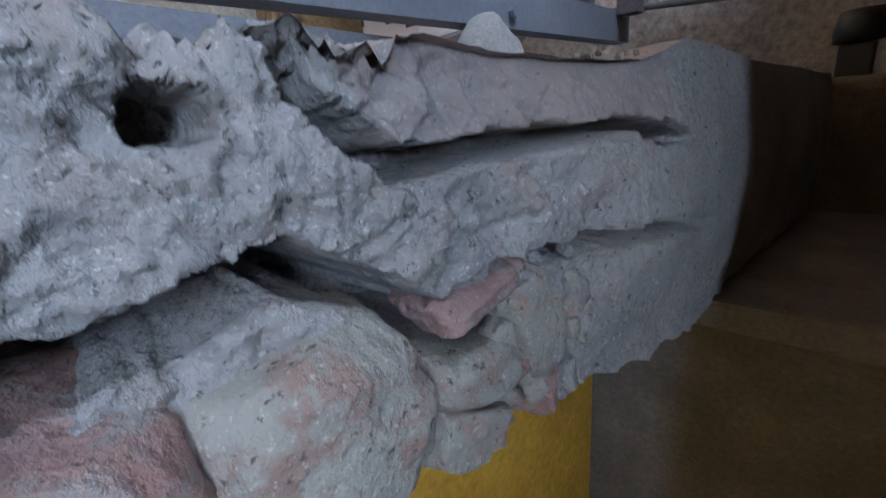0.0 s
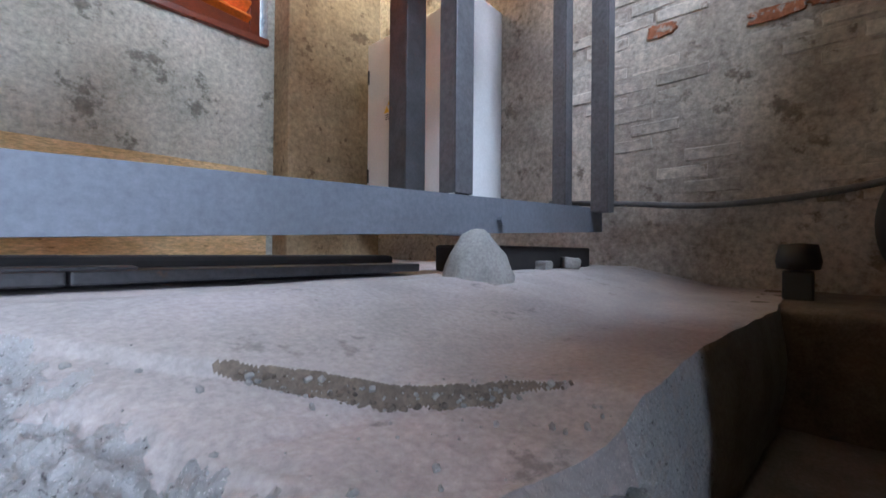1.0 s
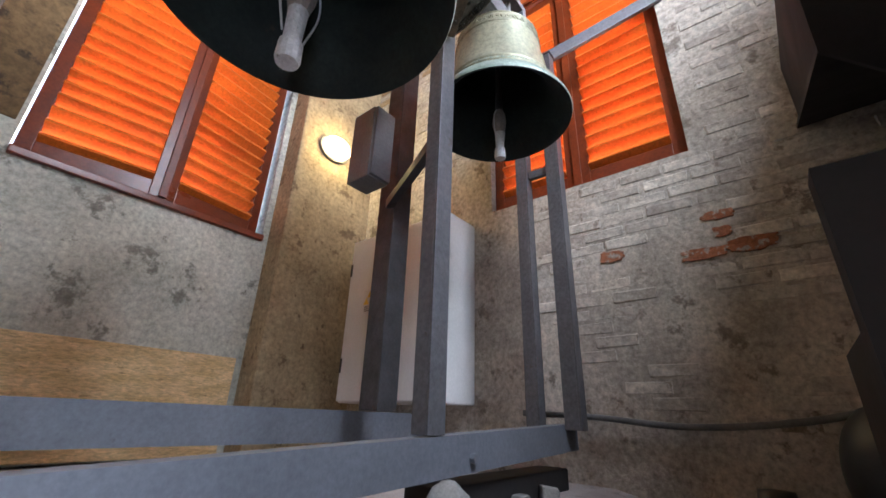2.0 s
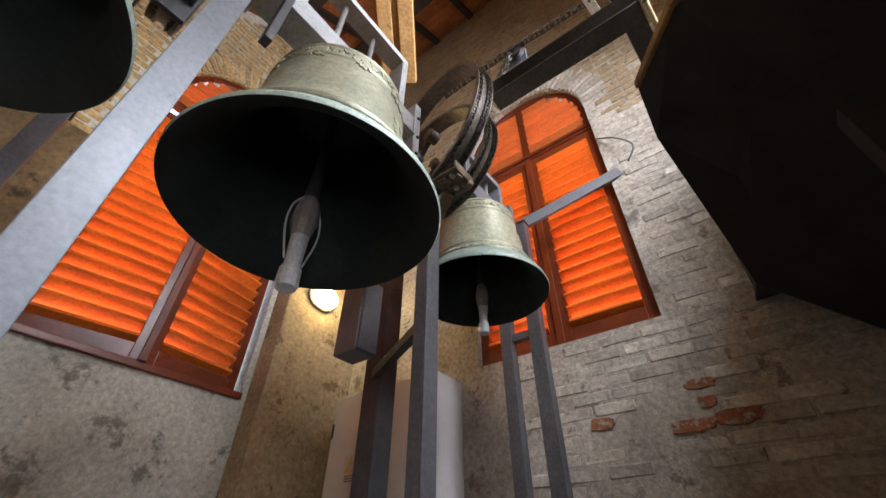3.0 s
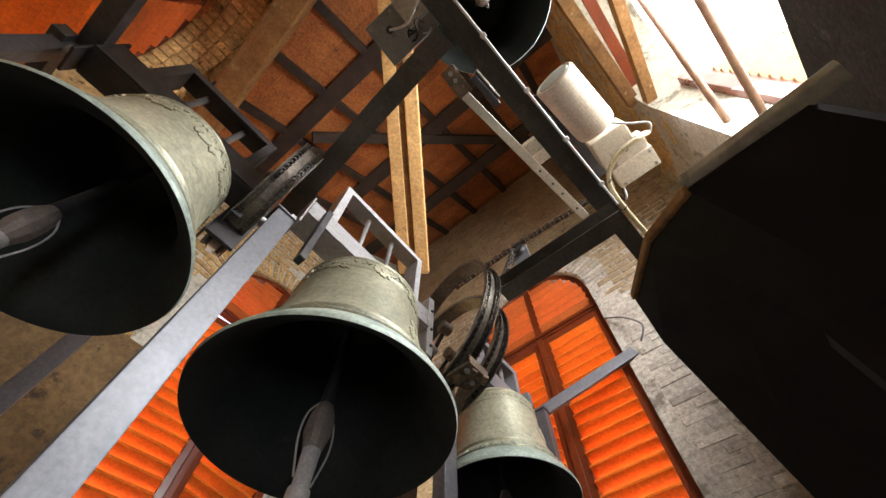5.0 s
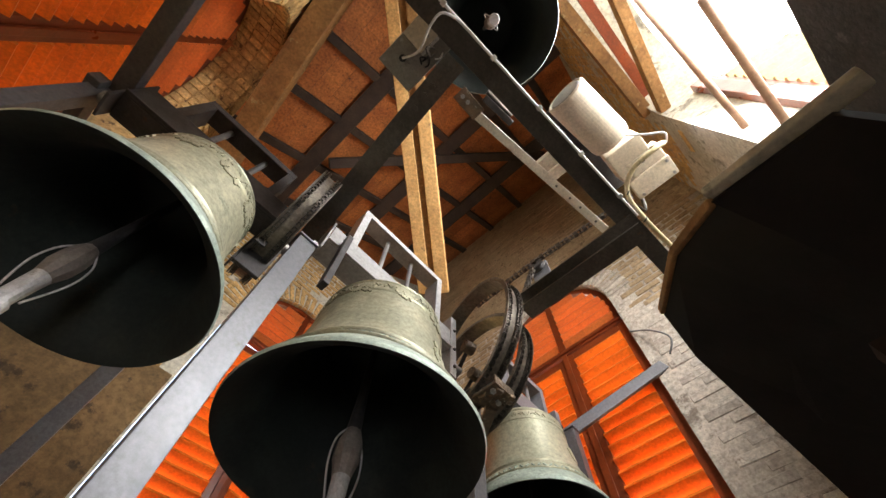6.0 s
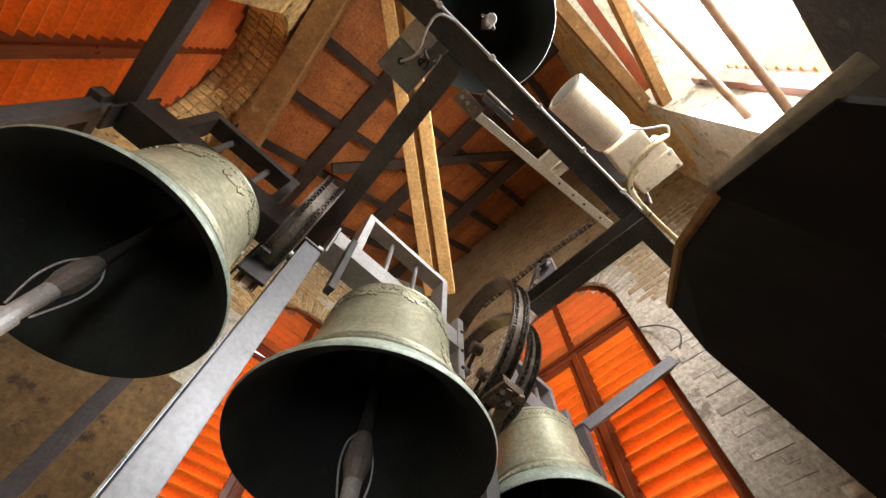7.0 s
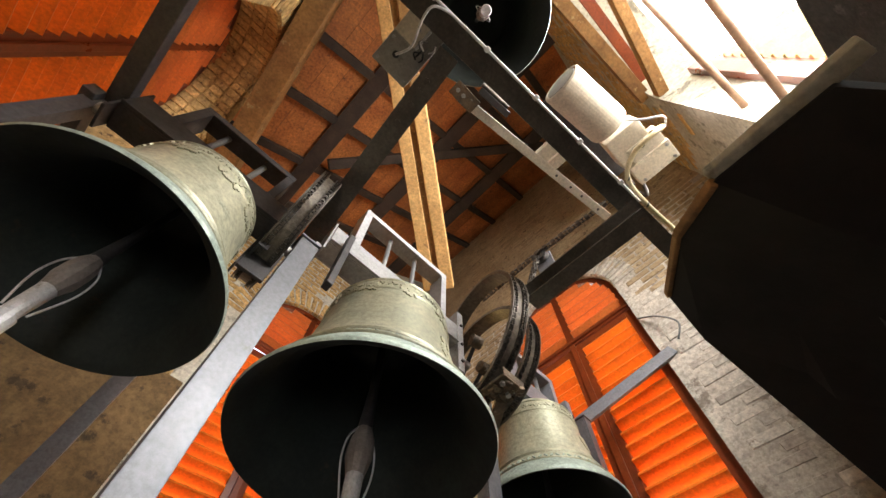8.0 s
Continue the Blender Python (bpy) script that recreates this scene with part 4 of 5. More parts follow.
emblem(bell_a, 0.87, -72, 0.26, 0.07, 0.17, 4)
for k in range(9):
    emblem(bell_a, 0.87, 40 * k + 12, 0.60, 0.12, 0.07, 30 + k)
    emblem(bell_c, 0.72, 40 * k + 5, 0.58, 0.12, 0.07, 50 + k)
emblem(bell_b, 0.68, -80, 0.36, 0.07, 0.10, 6)
headstock(bell_a, -0.44, 0.40, 0.86, 1.03, 1.45, material=LIGHTSTEEL)
wheel(bell_a, 0.505, -0.10, 0.90, 0.405, -14, 1)
part("stop_bar", bar((-0.365, -0.10, 0.46), (-0.365, -0.10, 0.90), 0.045, 0.03), DARKSTEEL, bell_a, "dark steel stop bar")
headstock(bell_b, -0.28, 0.34, 0.62, 0.78, 1.0)
wheel(bell_b, -0.355, 0.03, 0.70, 0.385, -4, 1)
headstock(bell_c, -0.42, 0.26, 0.68, 0.86, 1.12, material=DARKSTEEL)
wheel(bell_c, 0.31, 0.0, 0.78, 0.30)
bell_d = bell("bell", (-0.11, -0.20, 2.95), 0.70, "small bronze bell high under the roof", clap=(0, 0))
part("hanger", bar((0, 0, 0.55), (0, 0, 2.56), 0.06, 0.06), DARKSTEEL, bell_d)

# bearing plate and bracket on the column tops
t = thing("bearing_block", "dark steel bearing plate beside the tall column", "bearing")
part("plate", boxes(((-0.175, 1.060, 1.80), (-0.064, 1.078, 2.19)), bevel=0.004), DARKSTEEL, t)
part("flange", boxes(((-0.183, 1.060, 1.80), (-0.176, 1.14, 2.19)), bevel=0.002), DARKSTEEL, t)
part("washer", rod((-0.140, 1.059, 2.03), (-0.140, 1.054, 2.03), 0.022, 16), GREASE, t)
part("bolt_head", rod((-0.140, 1.053, 2.03), (-0.140, 1.036, 2.03), 0.014, 6), GREASE, t)
t = thing("bearing_block", "greasy steel bearing bracket under the wheels", "bearing")
part("bracket", boxes(((0.89, 0.73, 1.80), (1.02, 0.86, 1.812)), ((0.89, 0.73, 1.812), (1.02, 0.738, 1.85)), ((1.012, 0.739, 1.812), (1.02, 0.86, 1.85)), bevel=0.003), GREASE, t, "rusty plate caked with grease")
part("cap", boxes(((0.92, 0.77, 1.813), (0.99, 0.85, 1.86)), bevel=0.01), DARKSTEEL, t)
part("arm", bar((0.98, 0.83, 1.79), (1.11, 1.02, 1.79), 0.05, 0.02), GREASE, t)
for x, y in ((0.915, 0.765), (0.98, 0.79)):
    part("bolt_head", rod((x, y, 1.799), (x, y, 1.786), 0.013, 6), IRON, t)
rg = random.Random(17)
for k in range(14):
    d = rg.uniform(0.012, 0.028)
    chunk(t, "grease_lump", (rg.uniform(0.90, 1.01), rg.uniform(0.74, 0.85), 1.797), (d * 1.5, d, d * 0.7), (0, 0, rg.uniform(0, 180)), GREASE, 300.0 + k, cuts=3)

# ---------- roof timbers ----------
def timber(name, p, q, w, h, material, label, up=(0, 0, 1)):
    ob = mesh_ob(name, bar(p, q, w, h, 0.006, up=up), material)
    return tagged(ob, label, "timber", "roof timbers")


t = thing("roof_post", "pale sawn timber strut of two spliced planks", "timber", "roof timbers")
part("plank", bar((1.100, 1.493, 3.61), (-0.770, 0.130, 4.3), 0.105, 0.13, 0.008), NEWWOOD, t)
part("plank", bar((1.196, 1.371, 3.604), (-0.03, 0.475, 4.04), 0.110, 0.12, 0.008), NEWWOOD, t)
part("plank", bar((0.04, 0.53, 4.02), (-0.70, -0.01, 4.29), 0.085, 0.11, 0.008), OLDWOOD, t)
part("batten", bar((1.148, 1.432, 3.635), (-0.73, 0.06, 4.325), 0.06, 0.13, 0.004), OLDWOOD, t, "darker batten between the planks")
timber("plate", (X0, -0.70, 4.16), (1.36, -0.885, 4.30), 0.10, 0.09, OLDWOOD, "pale brown timber along the south wall")
timber("brace", (-0.30, -1.16, 3.96), (1.345, -0.955, 4.10), 0.085, 0.10, OLDWOOD, "brown timber across the south arch")
tagged(mesh_ob("board", bar((-0.30, -0.98, 4.30), (1.30, -0.99, 4.36), 0.09, 0.02, 0.003), SHUTFRAME), "dark red board behind the timbers of the south arch", "board")
timber("tie_beam", (-1.19, -0.55, 4.36), (-0.85, 3.1, 4.36), 0.20, 0.20, OLDWOOD, "brown timber beam over the west arch")


def under_roof(x, y, drop=0.07):
    return Vector((x, y, pitch(x) - drop))


for x in (-0.43, 0.63, 1.575):
    timber("rafter", under_roof(x, Y0), under_roof(x, Y1), 0.18, 0.11, DARKWOOD, "dark stained rafter under the boards")
for y in (-0.467, 0.152, 0.789, 1.416, 2.053, 2.68):
    timber("purlin", under_roof(X0, y, 0.04), under_roof(X1, y, 0.04), 0.088, 0.06, DARKWOOD, "dark stained purlin under the roof boards")
timber("diagonal_brace", under_roof(-0.274, 1.89, 0.15), under_roof(1.77, -0.02, 0.15), 0.115, 0.09, DARKWOOD, "dark stained diagonal brace")

# ---------- things ----------
# dark timber hood over the stairwell
t = thing("stair_hood", "near-black timber hood with a dusty top edge painted as if lit", "hood")


def solid_poly(pts, push):
    bm = bmesh.new()
    a = [bm.verts.new(p) for p in pts]
    b = [bm.verts.new(Vector(p) + Vector(push)) for p in pts]
    k = len(pts)
    bm.faces.new(a)
    bm.faces.new(b[::-1])
    for i in range(k):
        bm.faces.new((a[i], b[i], b[(i + 1) % k], a[(i + 1) % k]))
    return bm


HA, HB, Hc, HC, HD, HE = Vector((0.363, -0.135, 1.213)), Vector((0.31, -0.31, 1.14)), Vector((0.471, -0.045, 1.30)), Vector((0.656, 0.05, 1.38)), Vector((0.794, 0.056, 1.335)), Vector((1.24, -0.015, 1.117))
HF = Vector((1.5, -0.7, 0.5))
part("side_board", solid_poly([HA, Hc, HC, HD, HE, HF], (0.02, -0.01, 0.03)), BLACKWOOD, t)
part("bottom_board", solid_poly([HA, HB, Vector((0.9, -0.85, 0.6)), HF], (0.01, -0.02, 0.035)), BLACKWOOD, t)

# the next two are added to block arch and stair light, not hood parts
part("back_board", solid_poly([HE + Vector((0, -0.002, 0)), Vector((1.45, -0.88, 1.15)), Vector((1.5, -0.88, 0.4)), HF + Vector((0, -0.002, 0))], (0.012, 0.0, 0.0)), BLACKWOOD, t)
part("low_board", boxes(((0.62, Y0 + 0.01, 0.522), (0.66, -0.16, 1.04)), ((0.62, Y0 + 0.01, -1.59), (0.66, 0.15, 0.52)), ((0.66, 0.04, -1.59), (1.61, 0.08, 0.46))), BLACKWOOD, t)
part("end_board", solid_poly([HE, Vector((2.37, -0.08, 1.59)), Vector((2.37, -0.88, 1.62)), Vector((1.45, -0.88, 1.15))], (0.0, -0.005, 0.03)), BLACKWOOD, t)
# dusty board edge; pale plaster colour stands in for the arch's light on it
part("edge_strip", bar(HA + Vector((0.0, -0.005, 0.02)), HB + Vector((-0.02, -0.06, 0.01)), 0.034, 0.02), PLASTER, t, "dusty top edge, arch light painted in")
part("edge_strip", bar(HA, Hc, 0.014, 0.02), OLDWOOD, t)
part("edge_strip", bar(Hc, HC, 0.012, 0.02), OLDWOOD, t)
# added upright behind the hood, hidden, to deepen the shadow on the brick wall
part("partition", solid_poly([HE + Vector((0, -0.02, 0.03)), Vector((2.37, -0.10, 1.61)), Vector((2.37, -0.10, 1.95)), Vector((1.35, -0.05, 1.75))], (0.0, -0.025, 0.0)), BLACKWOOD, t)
# electric cabinet
t = thing("electric_cabinet", "tall pale grey enamelled electric cabinet on the brick wall", "cabinet", at=(2.20, 2.19, 0.36))
part("body", boxes(((-0.12, -0.44, 0), (0.175, 0.53, 1.22)), bevel=0.01), CABINET, t)
part("door", boxes(((-0.145, -0.43, 0.01), (-0.122, -0.004, 1.21)), bevel=0.006), CABINET, t)
part("door", boxes(((-0.145, 0.004, 0.01), (-0.122, 0.52, 1.21)), bevel=0.006), CABINET, t)
part("hinge", boxes(((-0.152, 0.500, 0.92), (-0.146, 0.515, 1.02))), DARKSTEEL, t)
part("hinge", boxes(((-0.152, 0.500, 0.20), (-0.146, 0.515, 0.30))), DARKSTEEL, t)
sign = part("warning_sticker", boxes(((-0.148, 0.20, 0.60), (-0.1455, 0.33, 0.78))), CABINET, t, "white sticker with yellow warning triangles")
for k, (y, z) in enumerate(((0.265, 0.74), (0.30, 0.69))):
    part("triangle", prism([(-0.028, 0), (0.028, 0), (0, 0.05)], 0.001, pose(-0.1495, y, z, 0, 0, -90) @ pose(0, 0, -0.02)), STICKER, sign)
for z in (0.62, 0.635, 0.65):
    part("bar", boxes(((-0.1495, 0.215, z), (-0.1485, 0.315, z + 0.006))), DARKSTEEL, sign)
# terminal box on the dark column
t = thing("terminal_box", "dark grey terminal box fixed to the steel column", "electric box", at=(1.31, 1.66, 1.36))
part("body", boxes(((-0.10, -0.08, 0), (0.035, 0.08, 0.42)), bevel=0.008), BOXGREY, t)
part("lid", boxes(((-0.095, -0.10, 0.005), (0.03, -0.081, 0.415)), bevel=0.006), BOXGREY, t)
# bulkhead lamp
t = thing("bulkhead_lamp", "lit oval bulkhead lamp with warm yellow glass", "wall lamp", at=(1.90, 2.93, 2.50))
part("base", lathe([(0.12, 0), (0.12, 0.03), (0.09, 0.04)], 28, m=pose(0, 0.05, 0, 90) @ Matrix.Diagonal((1.3, 1, 1, 1)), close=True), BOXGREY, t)
part("glass", lathe([(0.10, 0.0), (0.098, 0.04), (0.07, 0.075), (0.03, 0.09), (0.0, 0.092)], 28, m=pose(0, 0.01, 0, 90) @ Matrix.Diagonal((1.3, 1, 1, 1))), LAMPGLASS, t, smooth=True)
ld = bpy.data.lights.new("bulkhead_light", "POINT")
ld.energy, ld.color, ld.shadow_soft_size = 0.16, (1.0, 0.68, 0.28), 0.08
lo = new("bulkhead_light", ld)
lo.location = (1.88, 2.72, 2.44)
# plank against the north wall
tagged(mesh_ob("plank", boxes(((-1.2, 3.12, 0.02), (1.5, 3.165, 0.62)), bevel=0.006), PLANK), "raw sawn wooden board leaning on the plaster wall", "board")
# mound under the beam
t = thing("sleeper", "dark timber sleeper under the steel floor beam", "timber")
part("baulk", boxes(((X0, FY + 0.16, 0.0), (1.0, FY + 0.30, 0.055)), bevel=0.01), BLACKWOOD, t)
part("baulk", boxes(((1.22, FY + 0.05, 0.0), (2.15, FY + 0.2, 0.09)), bevel=0.01), BLACKWOOD, t)
bm = lathe([(0.125, -0.02), (0.118, 0.0), (0.105, 0.03), (0.09, 0.06), (0.072, 0.09), (0.05, 0.115), (0.025, 0.128), (0.0, 0.131)], 40, m=pose(1.12, 0.97, 0) @ Matrix.Diagonal((0.88, 0.8, 1, 1)))
for v in bm.verts:
    p = Vector(v.co)
    v.co += Vector((noise.fractal(p * 14, 1.0, 2.0, 4), noise.fractal(p * 14 + Vector((5, 0, 0)), 1.0, 2.0, 4), 0.4 * noise.noise(p * 20))) * 0.017
tagged(mesh_ob("mortar_mound", bm, MOUND, smooth=True), "rough grey cement mound under the floor beam", "mound")
for k, (x, y, d) in enumerate(((1.66, 1.06, 0.06), (1.85, 1.04, 0.08))):
    t = thing("rubble_stone", "dusty broken stone lying under the beam", "stone", "stones under the beam")
    chunk(t, "stone", (x, y, d * 0.26), (d, d * 0.8, d * 0.6), (5 * k, 3 * k, 40 * k), MOUND, 200.0 + k, cuts=7)
# motor
t = thing("bell_motor", "cream enamelled bell motor on a stepped bracket", "motor")
m = along((0.415, -0.264, 2.86), (0.80, -0.312, 2.86)) @ pose(0, 0, 0, -90)
part("drum", lathe([(0.0, 0.006), (0.095, 0.006), (0.100, 0.0), (0.108, 0.0), (0.115, 0.008), (0.115, 0.35), (0.108, 0.375), (0.0, 0.378)], 48, m=m), CREAM, t, smooth=False)
part("end_cap", lathe([(0.0, 0.0), (0.088, 0.0), (0.092, 0.005)], 40, m=m), JBOX, t, "dull grey end cap")
part("gearbox", boxes(((0.83, -0.435, 2.80), (1.02, -0.225, 2.93)), bevel=0.010), CREAM, t)
part("housing", boxes(((0.94, -0.480, 2.79), (1.10, -0.285, 2.86)), bevel=0.010), CREAM, t)
part("cover_plate", boxes(((1.03, -0.485, 2.775), (1.155, -0.24, 2.84)), bevel=0.006), CREAM, t)
for x, y in ((1.05, -0.46), (1.135, -0.46), (1.135, -0.27)):
    part("screw", rod((x, y, 2.775), (x, y, 2.765), 0.009, 6), IRON, t)
part("mount", boxes(((0.62, -0.10, 2.87), (0.70, 0.09, 2.93)), bevel=0.006), CREAM, t)
part("mount", boxes(((0.715, -0.13, 2.89), (0.78, 0.06, 2.95)), bevel=0.006), CREAM, t)
part("base_rail", boxes(((0.45, -0.30, 2.955), (1.10, -0.10, 2.975)), bevel=0.004), DARKSTEEL, t)
t = thing("motor_chain", "short oily chain hanging under the motor", "chain")
part("links", tube([(1.16, -0.25, 2.79), (1.19, -0.22, 2.72), (1.17, -0.20, 2.79)], 0.011, 8), CHAIN, t)
# conduit
t = thing("conduit", "pale yellow cable conduit from the motor to the beam", "cable")
part("pipe", tube([(0.94, -0.44, 2.79), (0.90, -0.47, 2.66), (0.85, -0.405, 2.56), (0.86, -0.27, 2.55), (0.935, -0.178, 2.53), (1.09, -0.165, 2.50), (1.40, -0.195, 2.49), (1.7, -0.22, 2.49)], 0.013), CONDUIT, t, smooth=True)
for p in ((0.935, -0.178, 2.53), (1.10, -0.165, 2.50), (0.855, -0.33, 2.555)):
    part("tie", lathe([(0.015, -0.004), (0.016, 0.004)], 12, m=pose(*p, 90, 0, 60)), BLACK, t)
t = thing("motor_cable", "pale cable looping from the motor drum to the conduit", "cable")
part("cable", tube([(0.80, -0.38, 2.82), (0.83, -0.44, 2.72), (0.86, -0.50, 2.66), (0.91, -0.48, 2.66)], 0.006), PALESTEEL, t, smooth=True)
# junction box
t = thing("junction_box", "grey metal junction box with open end and loose wires", "electric box")
part("body", boxes(((-0.345, 0.03, 2.52), (-0.155, 0.30, 2.66)), bevel=0.006), JBOX, t)
part("cover", boxes(((-0.342, 0.15, 2.510), (-0.158, 0.297, 2.519)), bevel=0.002), JBOX, t)
part("end_panel", boxes(((-0.342, 0.034, 2.514), (-0.230, 0.146, 2.519)), bevel=0.002), CREAM, t, "pale inner panel")
part("lid_edge", boxes(((-0.228, 0.045, 2.508), (-0.216, 0.146, 2.519)), bevel=0.002), PALESTEEL, t)
for x, y in ((-0.325, 0.17), (-0.325, 0.28), (-0.175, 0.28), (-0.26, 0.075)):
    part("screw", rod((x, y, 2.510), (x, y, 2.502), 0.008, 8), IRON, t)
part("gland", rod((-0.27, 0.216, 2.509), (-0.27, 0.216, 2.488), 0.016, 10), BLACK, t)
rw = random.Random(8)
for k in range(7):
    x, y = rw.uniform(-0.205, -0.165), rw.uniform(0.07, 0.14)
    part("wire", tube([(x, y, 2.519), (x + rw.uniform(-0.03, 0.03), y + 0.02, 2.495), (x + rw.uniform(-0.02, 0.02), y + 0.04, 2.519)], 0.004, 6), rw.choice((BLACK, CABLE, PALESTEEL)), t)
# rods across the south opening
for a, b_ in (((0.40, -1.0, 3.5), (1.39, -0.98, 3.08)), ((0.50, -1.0, 2.85), (1.33, -0.98, 2.68))):
    tagged(mesh_ob("iron_rod", rod(a, b_, 0.022), RODMAT, smooth=True), "rusty brown iron bar across the open arch", "iron bar", "bars of the open arch")
# spotlights on the floor edge
t = thing("floor_spotlight", "small black spotlight standing on the floor", "spotlight", at=(1.98, 0.315, -0.085))
part("stand", boxes(((-0.035, -0.04, 0), (0.035, 0.04, 0.10)), bevel=0.008), BLACK, t)
part("head", lathe([(0.0, 0), (0.055, 0.005), (0.06, 0.03), (0.05, 0.085), (0.0, 0.09)], 28, m=pose(0, 0, 0.10)), BLACK, t, smooth=True)
t = thing("floor_spotlight", "larger round black spotlight standing on the floor", "spotlight", at=(2.02, 0.20, -0.42))
prof = [(0.16 * math.sqrt(max(0.0, 1 - (k / 7 - 1) ** 2)), 0.36 + 0.44 * k / 14) for k in range(15)]
part("head", lathe(prof, 40, m=pose(0.0, -0.22, 0)), BLACK, t, smooth=True)
part("stem", rod((0, -0.22, 0), (0, -0.22, 0.40), 0.05), BLACK, t)
part("foot", lathe([(0.0, 0.0), (0.12, 0.0), (0.12, 0.03), (0.0, 0.035)], 28, m=pose(0, -0.22, 0)), BLACK, t)
# cable along the brick wall
t = thing("floor_cable", "grey cable sagging along the brick wall", "cable")
part("cable", tube([(2.15, 1.30, 0.32), (2.3, 0.98, 0.31), (2.33, 0.6, 0.28), (2.33, 0.2, 0.31), (2.33, -0.2, 0.40)], 0.014), CABLE, t, smooth=True)

# drive chain from the wheels to the motor, and its guide pulley
def chain(name, p, q, label, link=0.032):
    t = thing(name, label, "chain")
    p, q = Vector(p), Vector(q)
    n = int((q - p).length / link)
    m = along(p, q)
    base = None
    for k in range(n):
        if base is None:
            b = bmesh.new()
            for s in (-0.011, 0.011):
                box(b, (s - 0.003, 0, -0.013), (s + 0.003, link * 0.92, 0.013), 0.001)
            box(b, (-0.014, link * 0.35, -0.006), (0.014, link * 0.65, 0.006), 0)
            base = part("link", b, CHAIN, t)
            o = base
        else:
            o = new("link", base.data)
            o.parent = t
        o.matrix_local = m @ pose(0, k * link, 0, 0, 12 * (-1) ** k, 0)
    return t


chain("drive_chain", (1.14, 0.50, 2.92), (1.18, -0.24, 2.92), "oily roller chain running to the motor")
chain("drive_chain", (1.10, 0.95, 2.83), (1.14, 0.50, 2.92), "oily roller chain from wheel to pulley")
chain("drive_chain", (1.08, 0.78, 2.20), (1.14, 0.48, 2.90), "oily roller chain rising to the pulley")
t = thing("guide_pulley", "small black guide pulley on a bracket", "pulley", at=(1.16, 0.48, 2.90))
part("sheave", lathe([(0.02, -0.02), (0.055, -0.02), (0.04, 0.0), (0.055, 0.02), (0.02, 0.02)], 28, m=pose(0, 0, 0, 0, 90, 0)), DARKSTEEL, t)
part("bracket", boxes(((0.03, -0.06, -0.34), (0.045, 0.06, 0.05)), bevel=0.003), STEEL, t)

# ---------- masonry pieces ----------
rnd = random.Random(11)


def brick_mesh(w, h, d, seed):
    b = bmesh.new()
    bmesh.ops.create_cube(b, size=1, matrix=Matrix.Diagonal((w, d, h, 1)))
    bmesh.ops.bevel(b, geom=list(b.edges), offset=min(0.006, d * 0.45), segments=1, affect="EDGES")
    r = random.Random(seed)
    for v in b.verts:
        v.co += Vector((r.uniform(-1, 1) * 0.004, r.uniform(-1, 1) * 0.002, r.uniform(-1, 1) * 0.003))
    me = bpy.data.meshes.new("brick")
    bmesh.ops.recalc_face_normals(b, faces=b.faces)
    b.to_mesh(me)
    b.free()
    return me


def masonry(wall, m, a0, a1, z0, z1, near, material, skip, special, seed, proud=0.0045, w=0.222, h=0.062, keep=0.12):
    """Courses of bricks on a wall's face; those inside near=(a0, a1, z0, z1) are pieces of their own."""
    kinds = []
    for k in range(4):
        me = brick_mesh(w, h, 0.03, seed + k)
        me.materials.append(material)
        kinds.append(me)
    bare = brick_mesh(w, h, 0.026, seed + 9)
    bare.materials.append(BAREBRICK)
    r = random.Random(seed)
    verts, faces = [], []
    count, row, z = 0, 0, z0
    while z < z1:
        a = a0 + (0.118 if row % 2 else 0.0)
        while a < a1:
            worn = noise.noise((a * 0.9 + seed, z * 0.9, 0)) + 0.35 * noise.noise((a * 4, z * 4, seed))
            red = special(a, z)
            jig = (r.uniform(-0.004, 0.004), r.uniform(-0.003, 0.003), r.uniform(-0.004, 0.003))
            if not skip(a, z) and (worn < keep or red):
                p = m @ pose(a + jig[0], 0.015 - proud + jig[2], z + jig[1], r.uniform(-1, 1), r.uniform(-0.8, 0.8), r.uniform(-1, 1))
                me = bare if red else kinds[r.randrange(4)]
                if near[0] < a < near[1] and near[2] < z < near[3] and count < 300:
                    o = new("brick", me)
                    o.parent = wall
                    o.matrix_local = p
                    count += 1
                else:
                    k = len(verts)
                    verts.extend(p @ v.co for v in me.vertices)
                    faces.extend([k + i for i in f.vertices] for f in me.polygons)
            a += 0.236
        z += 0.076
        row += 1
    if verts:
        me = bpy.data.meshes.new("brickwork")
        me.from_pydata([tuple(v) for v in verts], [], faces)
        me.materials.append(material)
        o = new("brickwork", me)
        o.parent = wall
        tagged(o, kind="stuff")


def in_arch(c, w, sill, spring, margin=0.0):
    def f(a, z):
        r = w / 2 + margin
        return abs(a - c) < r + 0.11 and (sill - 0.04 < z < spring or (z >= spring and math.hypot(a - c, z - spring) < r + 0.13))
    return f


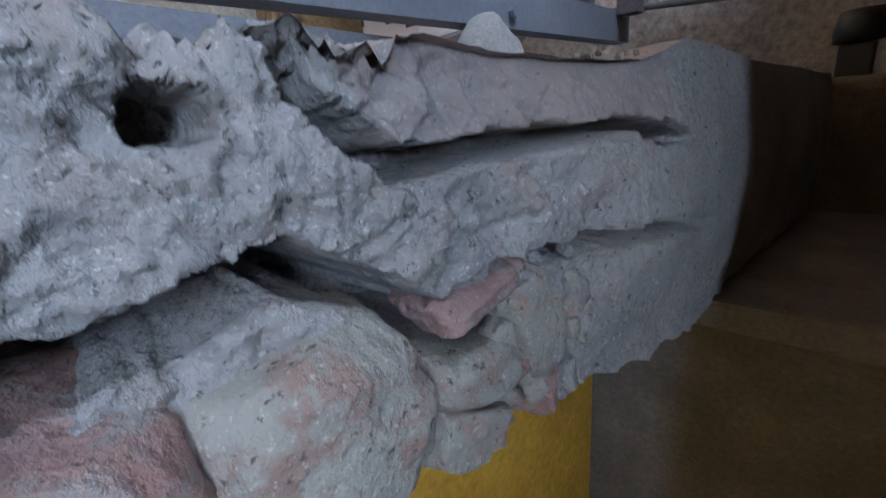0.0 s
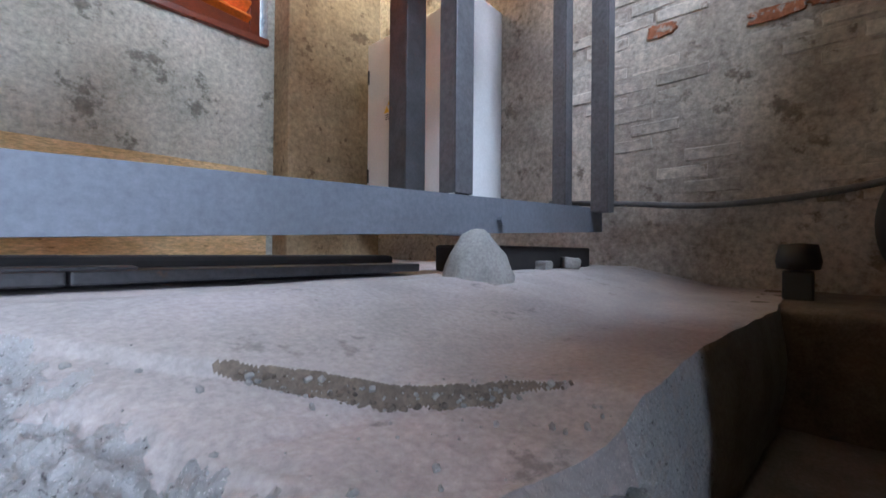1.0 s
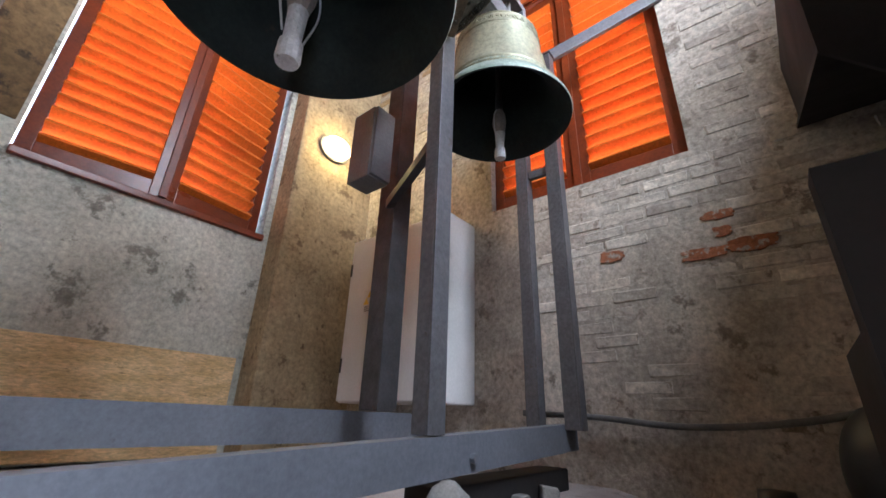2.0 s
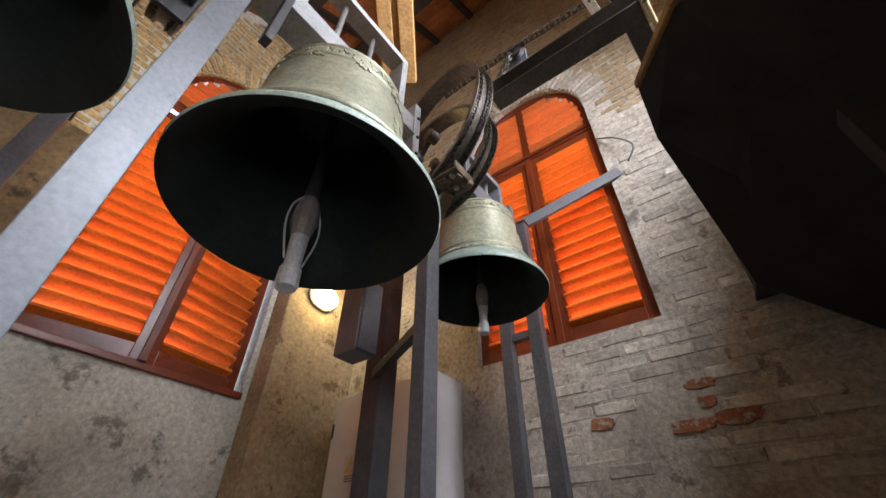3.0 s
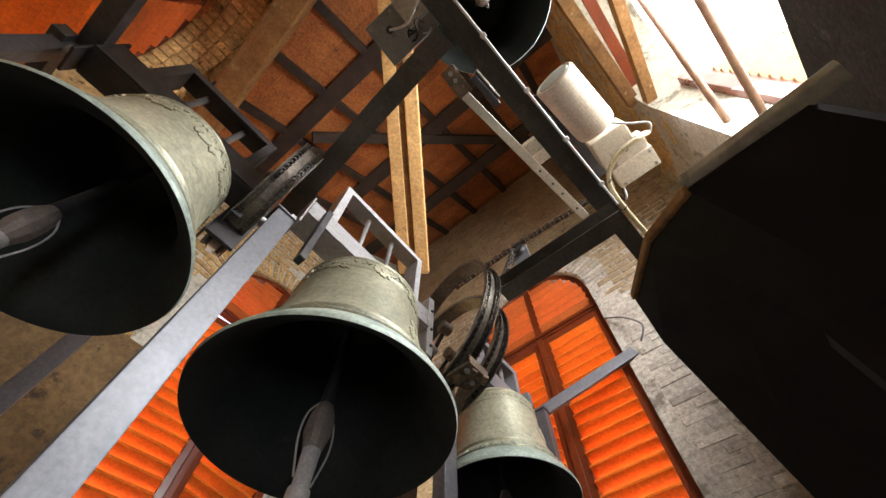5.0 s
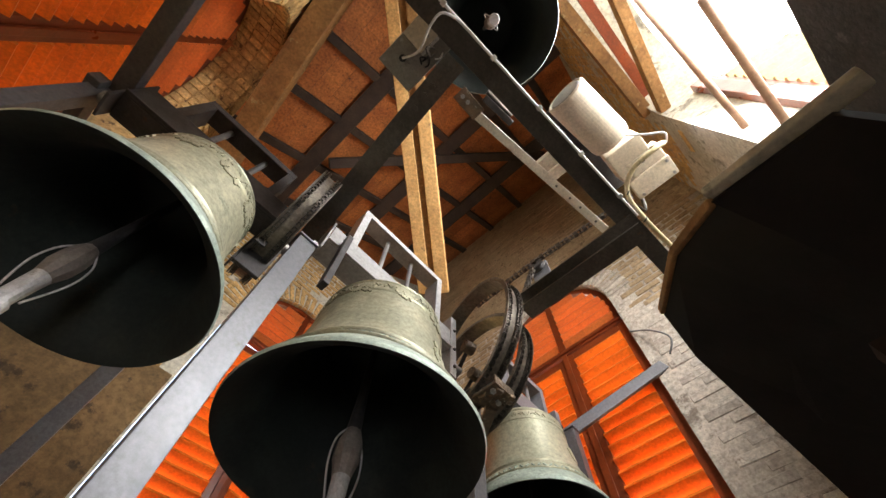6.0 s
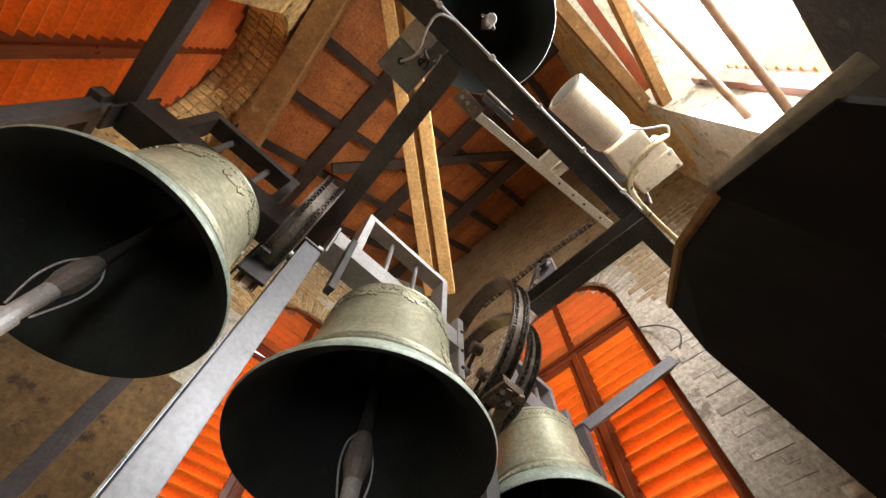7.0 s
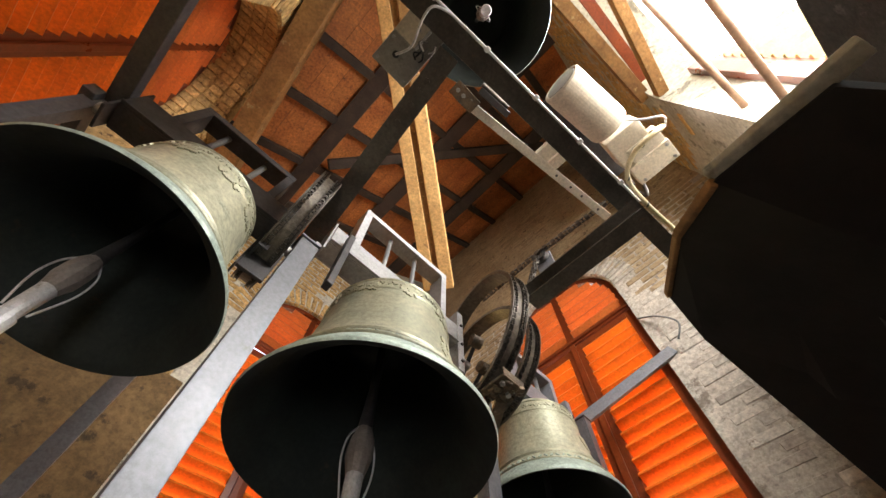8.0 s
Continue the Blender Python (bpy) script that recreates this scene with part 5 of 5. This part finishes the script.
def bare_patch(wall, y, z, w, h, seed):
    """A ragged scar of bare brick standing just proud of the whitewash."""
    bm = bmesh.new()
    n = 40
    rim = []
    for k in range(n):
        a = 2 * math.pi * k / n
        q = 1 + 0.38 * noise.fractal((math.cos(a) * 1.5 + seed, math.sin(a) * 1.5, seed), 1.0, 2.0, 4)
        ca, sa = math.cos(a), math.sin(a)
        flat = max(abs(ca), abs(sa)) ** 0.6
        rim.append((y + 0.5 * w * q * ca / flat, z + 0.5 * h * q * sa / flat))
    low = [bm.verts.new((X1 + 0.003, a, b)) for a, b in rim]
    top = [bm.verts.new((X1 - 0.0095 + 0.002 * noise.noise((a * 30, b * 30, seed)), y + (a - y) * 0.95, z + (b - z) * 0.92)) for a, b in rim]
    mid = bm.verts.new((X1 - 0.010, y, z))
    for k in range(n):
        j = (k + 1) % n
        bm.faces.new((low[k], low[j], top[j], top[k]))
        bm.faces.new((top[k], top[j], mid))
    part("brick", bm, BAREBRICK, wall, "bare orange brick where the whitewash has come off")


bare_patch(wall_east, 0.83, 1.145, 0.13, 0.062, 1.0)
bare_patch(wall_east, 0.30, 1.255, 0.14, 0.05, 2.0)
bare_patch(wall_east, 0.30, 1.165, 0.08, 0.055, 3.0)
bare_patch(wall_east, 0.40, 1.068, 0.22, 0.055, 4.0)
bare_patch(wall_east, 0.20, 1.078, 0.22, 0.066, 5.0)


arch_east = in_arch(E_C, E_W, SILL, E_SPRING)


def washed_off(a, z):
    """Higher up the whitewash gives way to brown brick, in patches."""
    return z > 3.15 + 0.9 * (0.5 + noise.noise((a * 2.2, z * 1.6, 2)) + 0.35 * noise.noise((a * 7, z * 7, 4)))


def east_skip(a, z):
    """No bricks show where the plaster is whole."""
    return arch_east(a, z) or washed_off(a, z) or (a < -1.25 and z < 2.2) or (z < 0.80 and noise.noise((a * 2, z * 2, 6)) > -0.1)


masonry(wall_east, EAST, -3.1, 0.9, 3.04, 7.2, (9, 9, 9, 9), BROWNBRICK, lambda a, z: arch_east(a, z) or not washed_off(a, z), lambda a, z: False, 23, keep=0.75)
masonry(wall_east, EAST, -3.1, 0.9, 0.30, 4.30, (-2.2, 0.2, 0.3, 2.7), LIMED, east_skip, lambda a, z: False, 21, proud=0.0025, keep=0.34)
arch_north, arch_south = in_arch(N_C, N_W, N_SILL, N_SPRING, 0.1), in_arch(S_C, S_W, S_SILL, S_SPRING, 0.1)
masonry(wall_north, NORTH, X0 + 0.1, 1.5, 2.9, 6.6, (9, 9, 9, 9), OLDBRICK, lambda a, z: arch_north(a, z) or z > pitch(a) - 0.12, lambda a, z: False, 31, keep=0.5)
masonry(wall_west, WEST, -0.8, 3.1, 1.2, 4.62, (9, 9, 9, 9), OLDBRICK, in_arch(W_C, W_W, SILL, W_SPRING, 0.1), lambda a, z: False, 41, keep=0.4)
masonry(wall_south, SOUTH, -2.3, 1.3, 2.2, 6.0, (9, 9, 9, 9), OLDBRICK, lambda a, z: arch_south(a, z) or z > pitch(-a) - 0.12, lambda a, z: a > -1.5, 51, keep=0.0)


def voussoirs(wall, m, c, w, spring, depth, material, n=34, rows=2):
    """Arch bricks round the opening, their ends showing in the soffit."""
    r = w / 2
    step = math.pi / n
    face = brick_mesh(0.23, r * step - 0.012, 0.05, 5)
    face.materials.append(material)
    soffit = brick_mesh(0.05, r * step - 0.012, depth / rows - 0.012, 6)
    soffit.materials.append(material)
    for i in range(n):
        a = step * (i + 0.5)
        for me, rad, y in [(face, r + 0.118, 0.012)] + [(soffit, r + 0.012, depth * (k + 0.5) / rows) for k in range(rows)]:
            o = new("brick", me)
            o.parent = wall
            o.matrix_local = m @ pose(c + rad * math.cos(a), y + rnd.uniform(-0.004, 0.004), spring + rad * math.sin(a), 0, -math.degrees(a) + rnd.uniform(-1.5, 1.5), 0)


voussoirs(wall_west, WEST, W_C, W_W, W_SPRING, 0.36, OLDBRICK, n=30, rows=3)
voussoirs(wall_north, NORTH, N_C, N_W, N_SPRING, 0.05, OLDBRICK, rows=1)
voussoirs(wall_east, EAST, E_C, E_W, E_SPRING, 0.04, LIMED, rows=1)

# loose cables
t = thing("hanging_cable", "grey cable looped over the steel brace", "cable")
part("cable", tube([(2.372, 0.36, 3.30), (2.30, 0.22, 3.12), (2.24, 0.13, 2.90), (2.27, 0.20, 2.80)], 0.007), CABLE, t, smooth=True)
t = thing("beam_cable", "pale cable clipped along the long steel beam", "cable")
part("cable", tube([(-0.55, -0.04, 2.487), (-0.1, -0.070, 2.482), (0.3, -0.095, 2.484), (0.7, -0.122, 2.482), (1.05, -0.146, 2.484)], 0.007), CABINET, t, smooth=True)
for k in range(5):
    x = -0.3 + 0.3 * k
    part("clip", boxes(((x - 0.010, -0.078 - 0.067 * x - 0.012, 2.474), (x + 0.010, -0.078 - 0.067 * x + 0.014, 2.490)), bevel=0.003), CABINET, t)
t = thing("box_cable", "pale cable arched out of the junction box", "cable")
part("cable", tube([(-0.27, 0.216, 2.49), (-0.24, 0.141, 2.45), (-0.275, 0.04, 2.45), (-0.275, -0.03, 2.455), (-0.20, -0.065, 2.485)], 0.006), PALESTEEL, t, smooth=True)

# the open leaf and the frame of the south arch
win = thing("window_4", "open louvred shutter beside the bare south arch", "window", kind="structure")
part("jamb", boxes(((-1.345, 0.26, S_SILL), (-1.285, 0.36, S_SPRING)), bevel=0.006), SHUTFRAME, win, "red-brown timber jamb").matrix_local = SOUTH
part("jamb", boxes(((-0.115, 0.26, S_SILL), (-0.055, 0.36, S_SPRING)), bevel=0.006), SHUTFRAME, win, "red-brown timber jamb").matrix_local = SOUTH
# slats painted pale as if in full sun
shutter_leaf(win, SOUTH @ pose(-1.335, 0.37, 0, 0, 0, 98), 0.62, S_SILL + 0.05, S_SPRING - 0.05, paint=SUNLITPAINT)
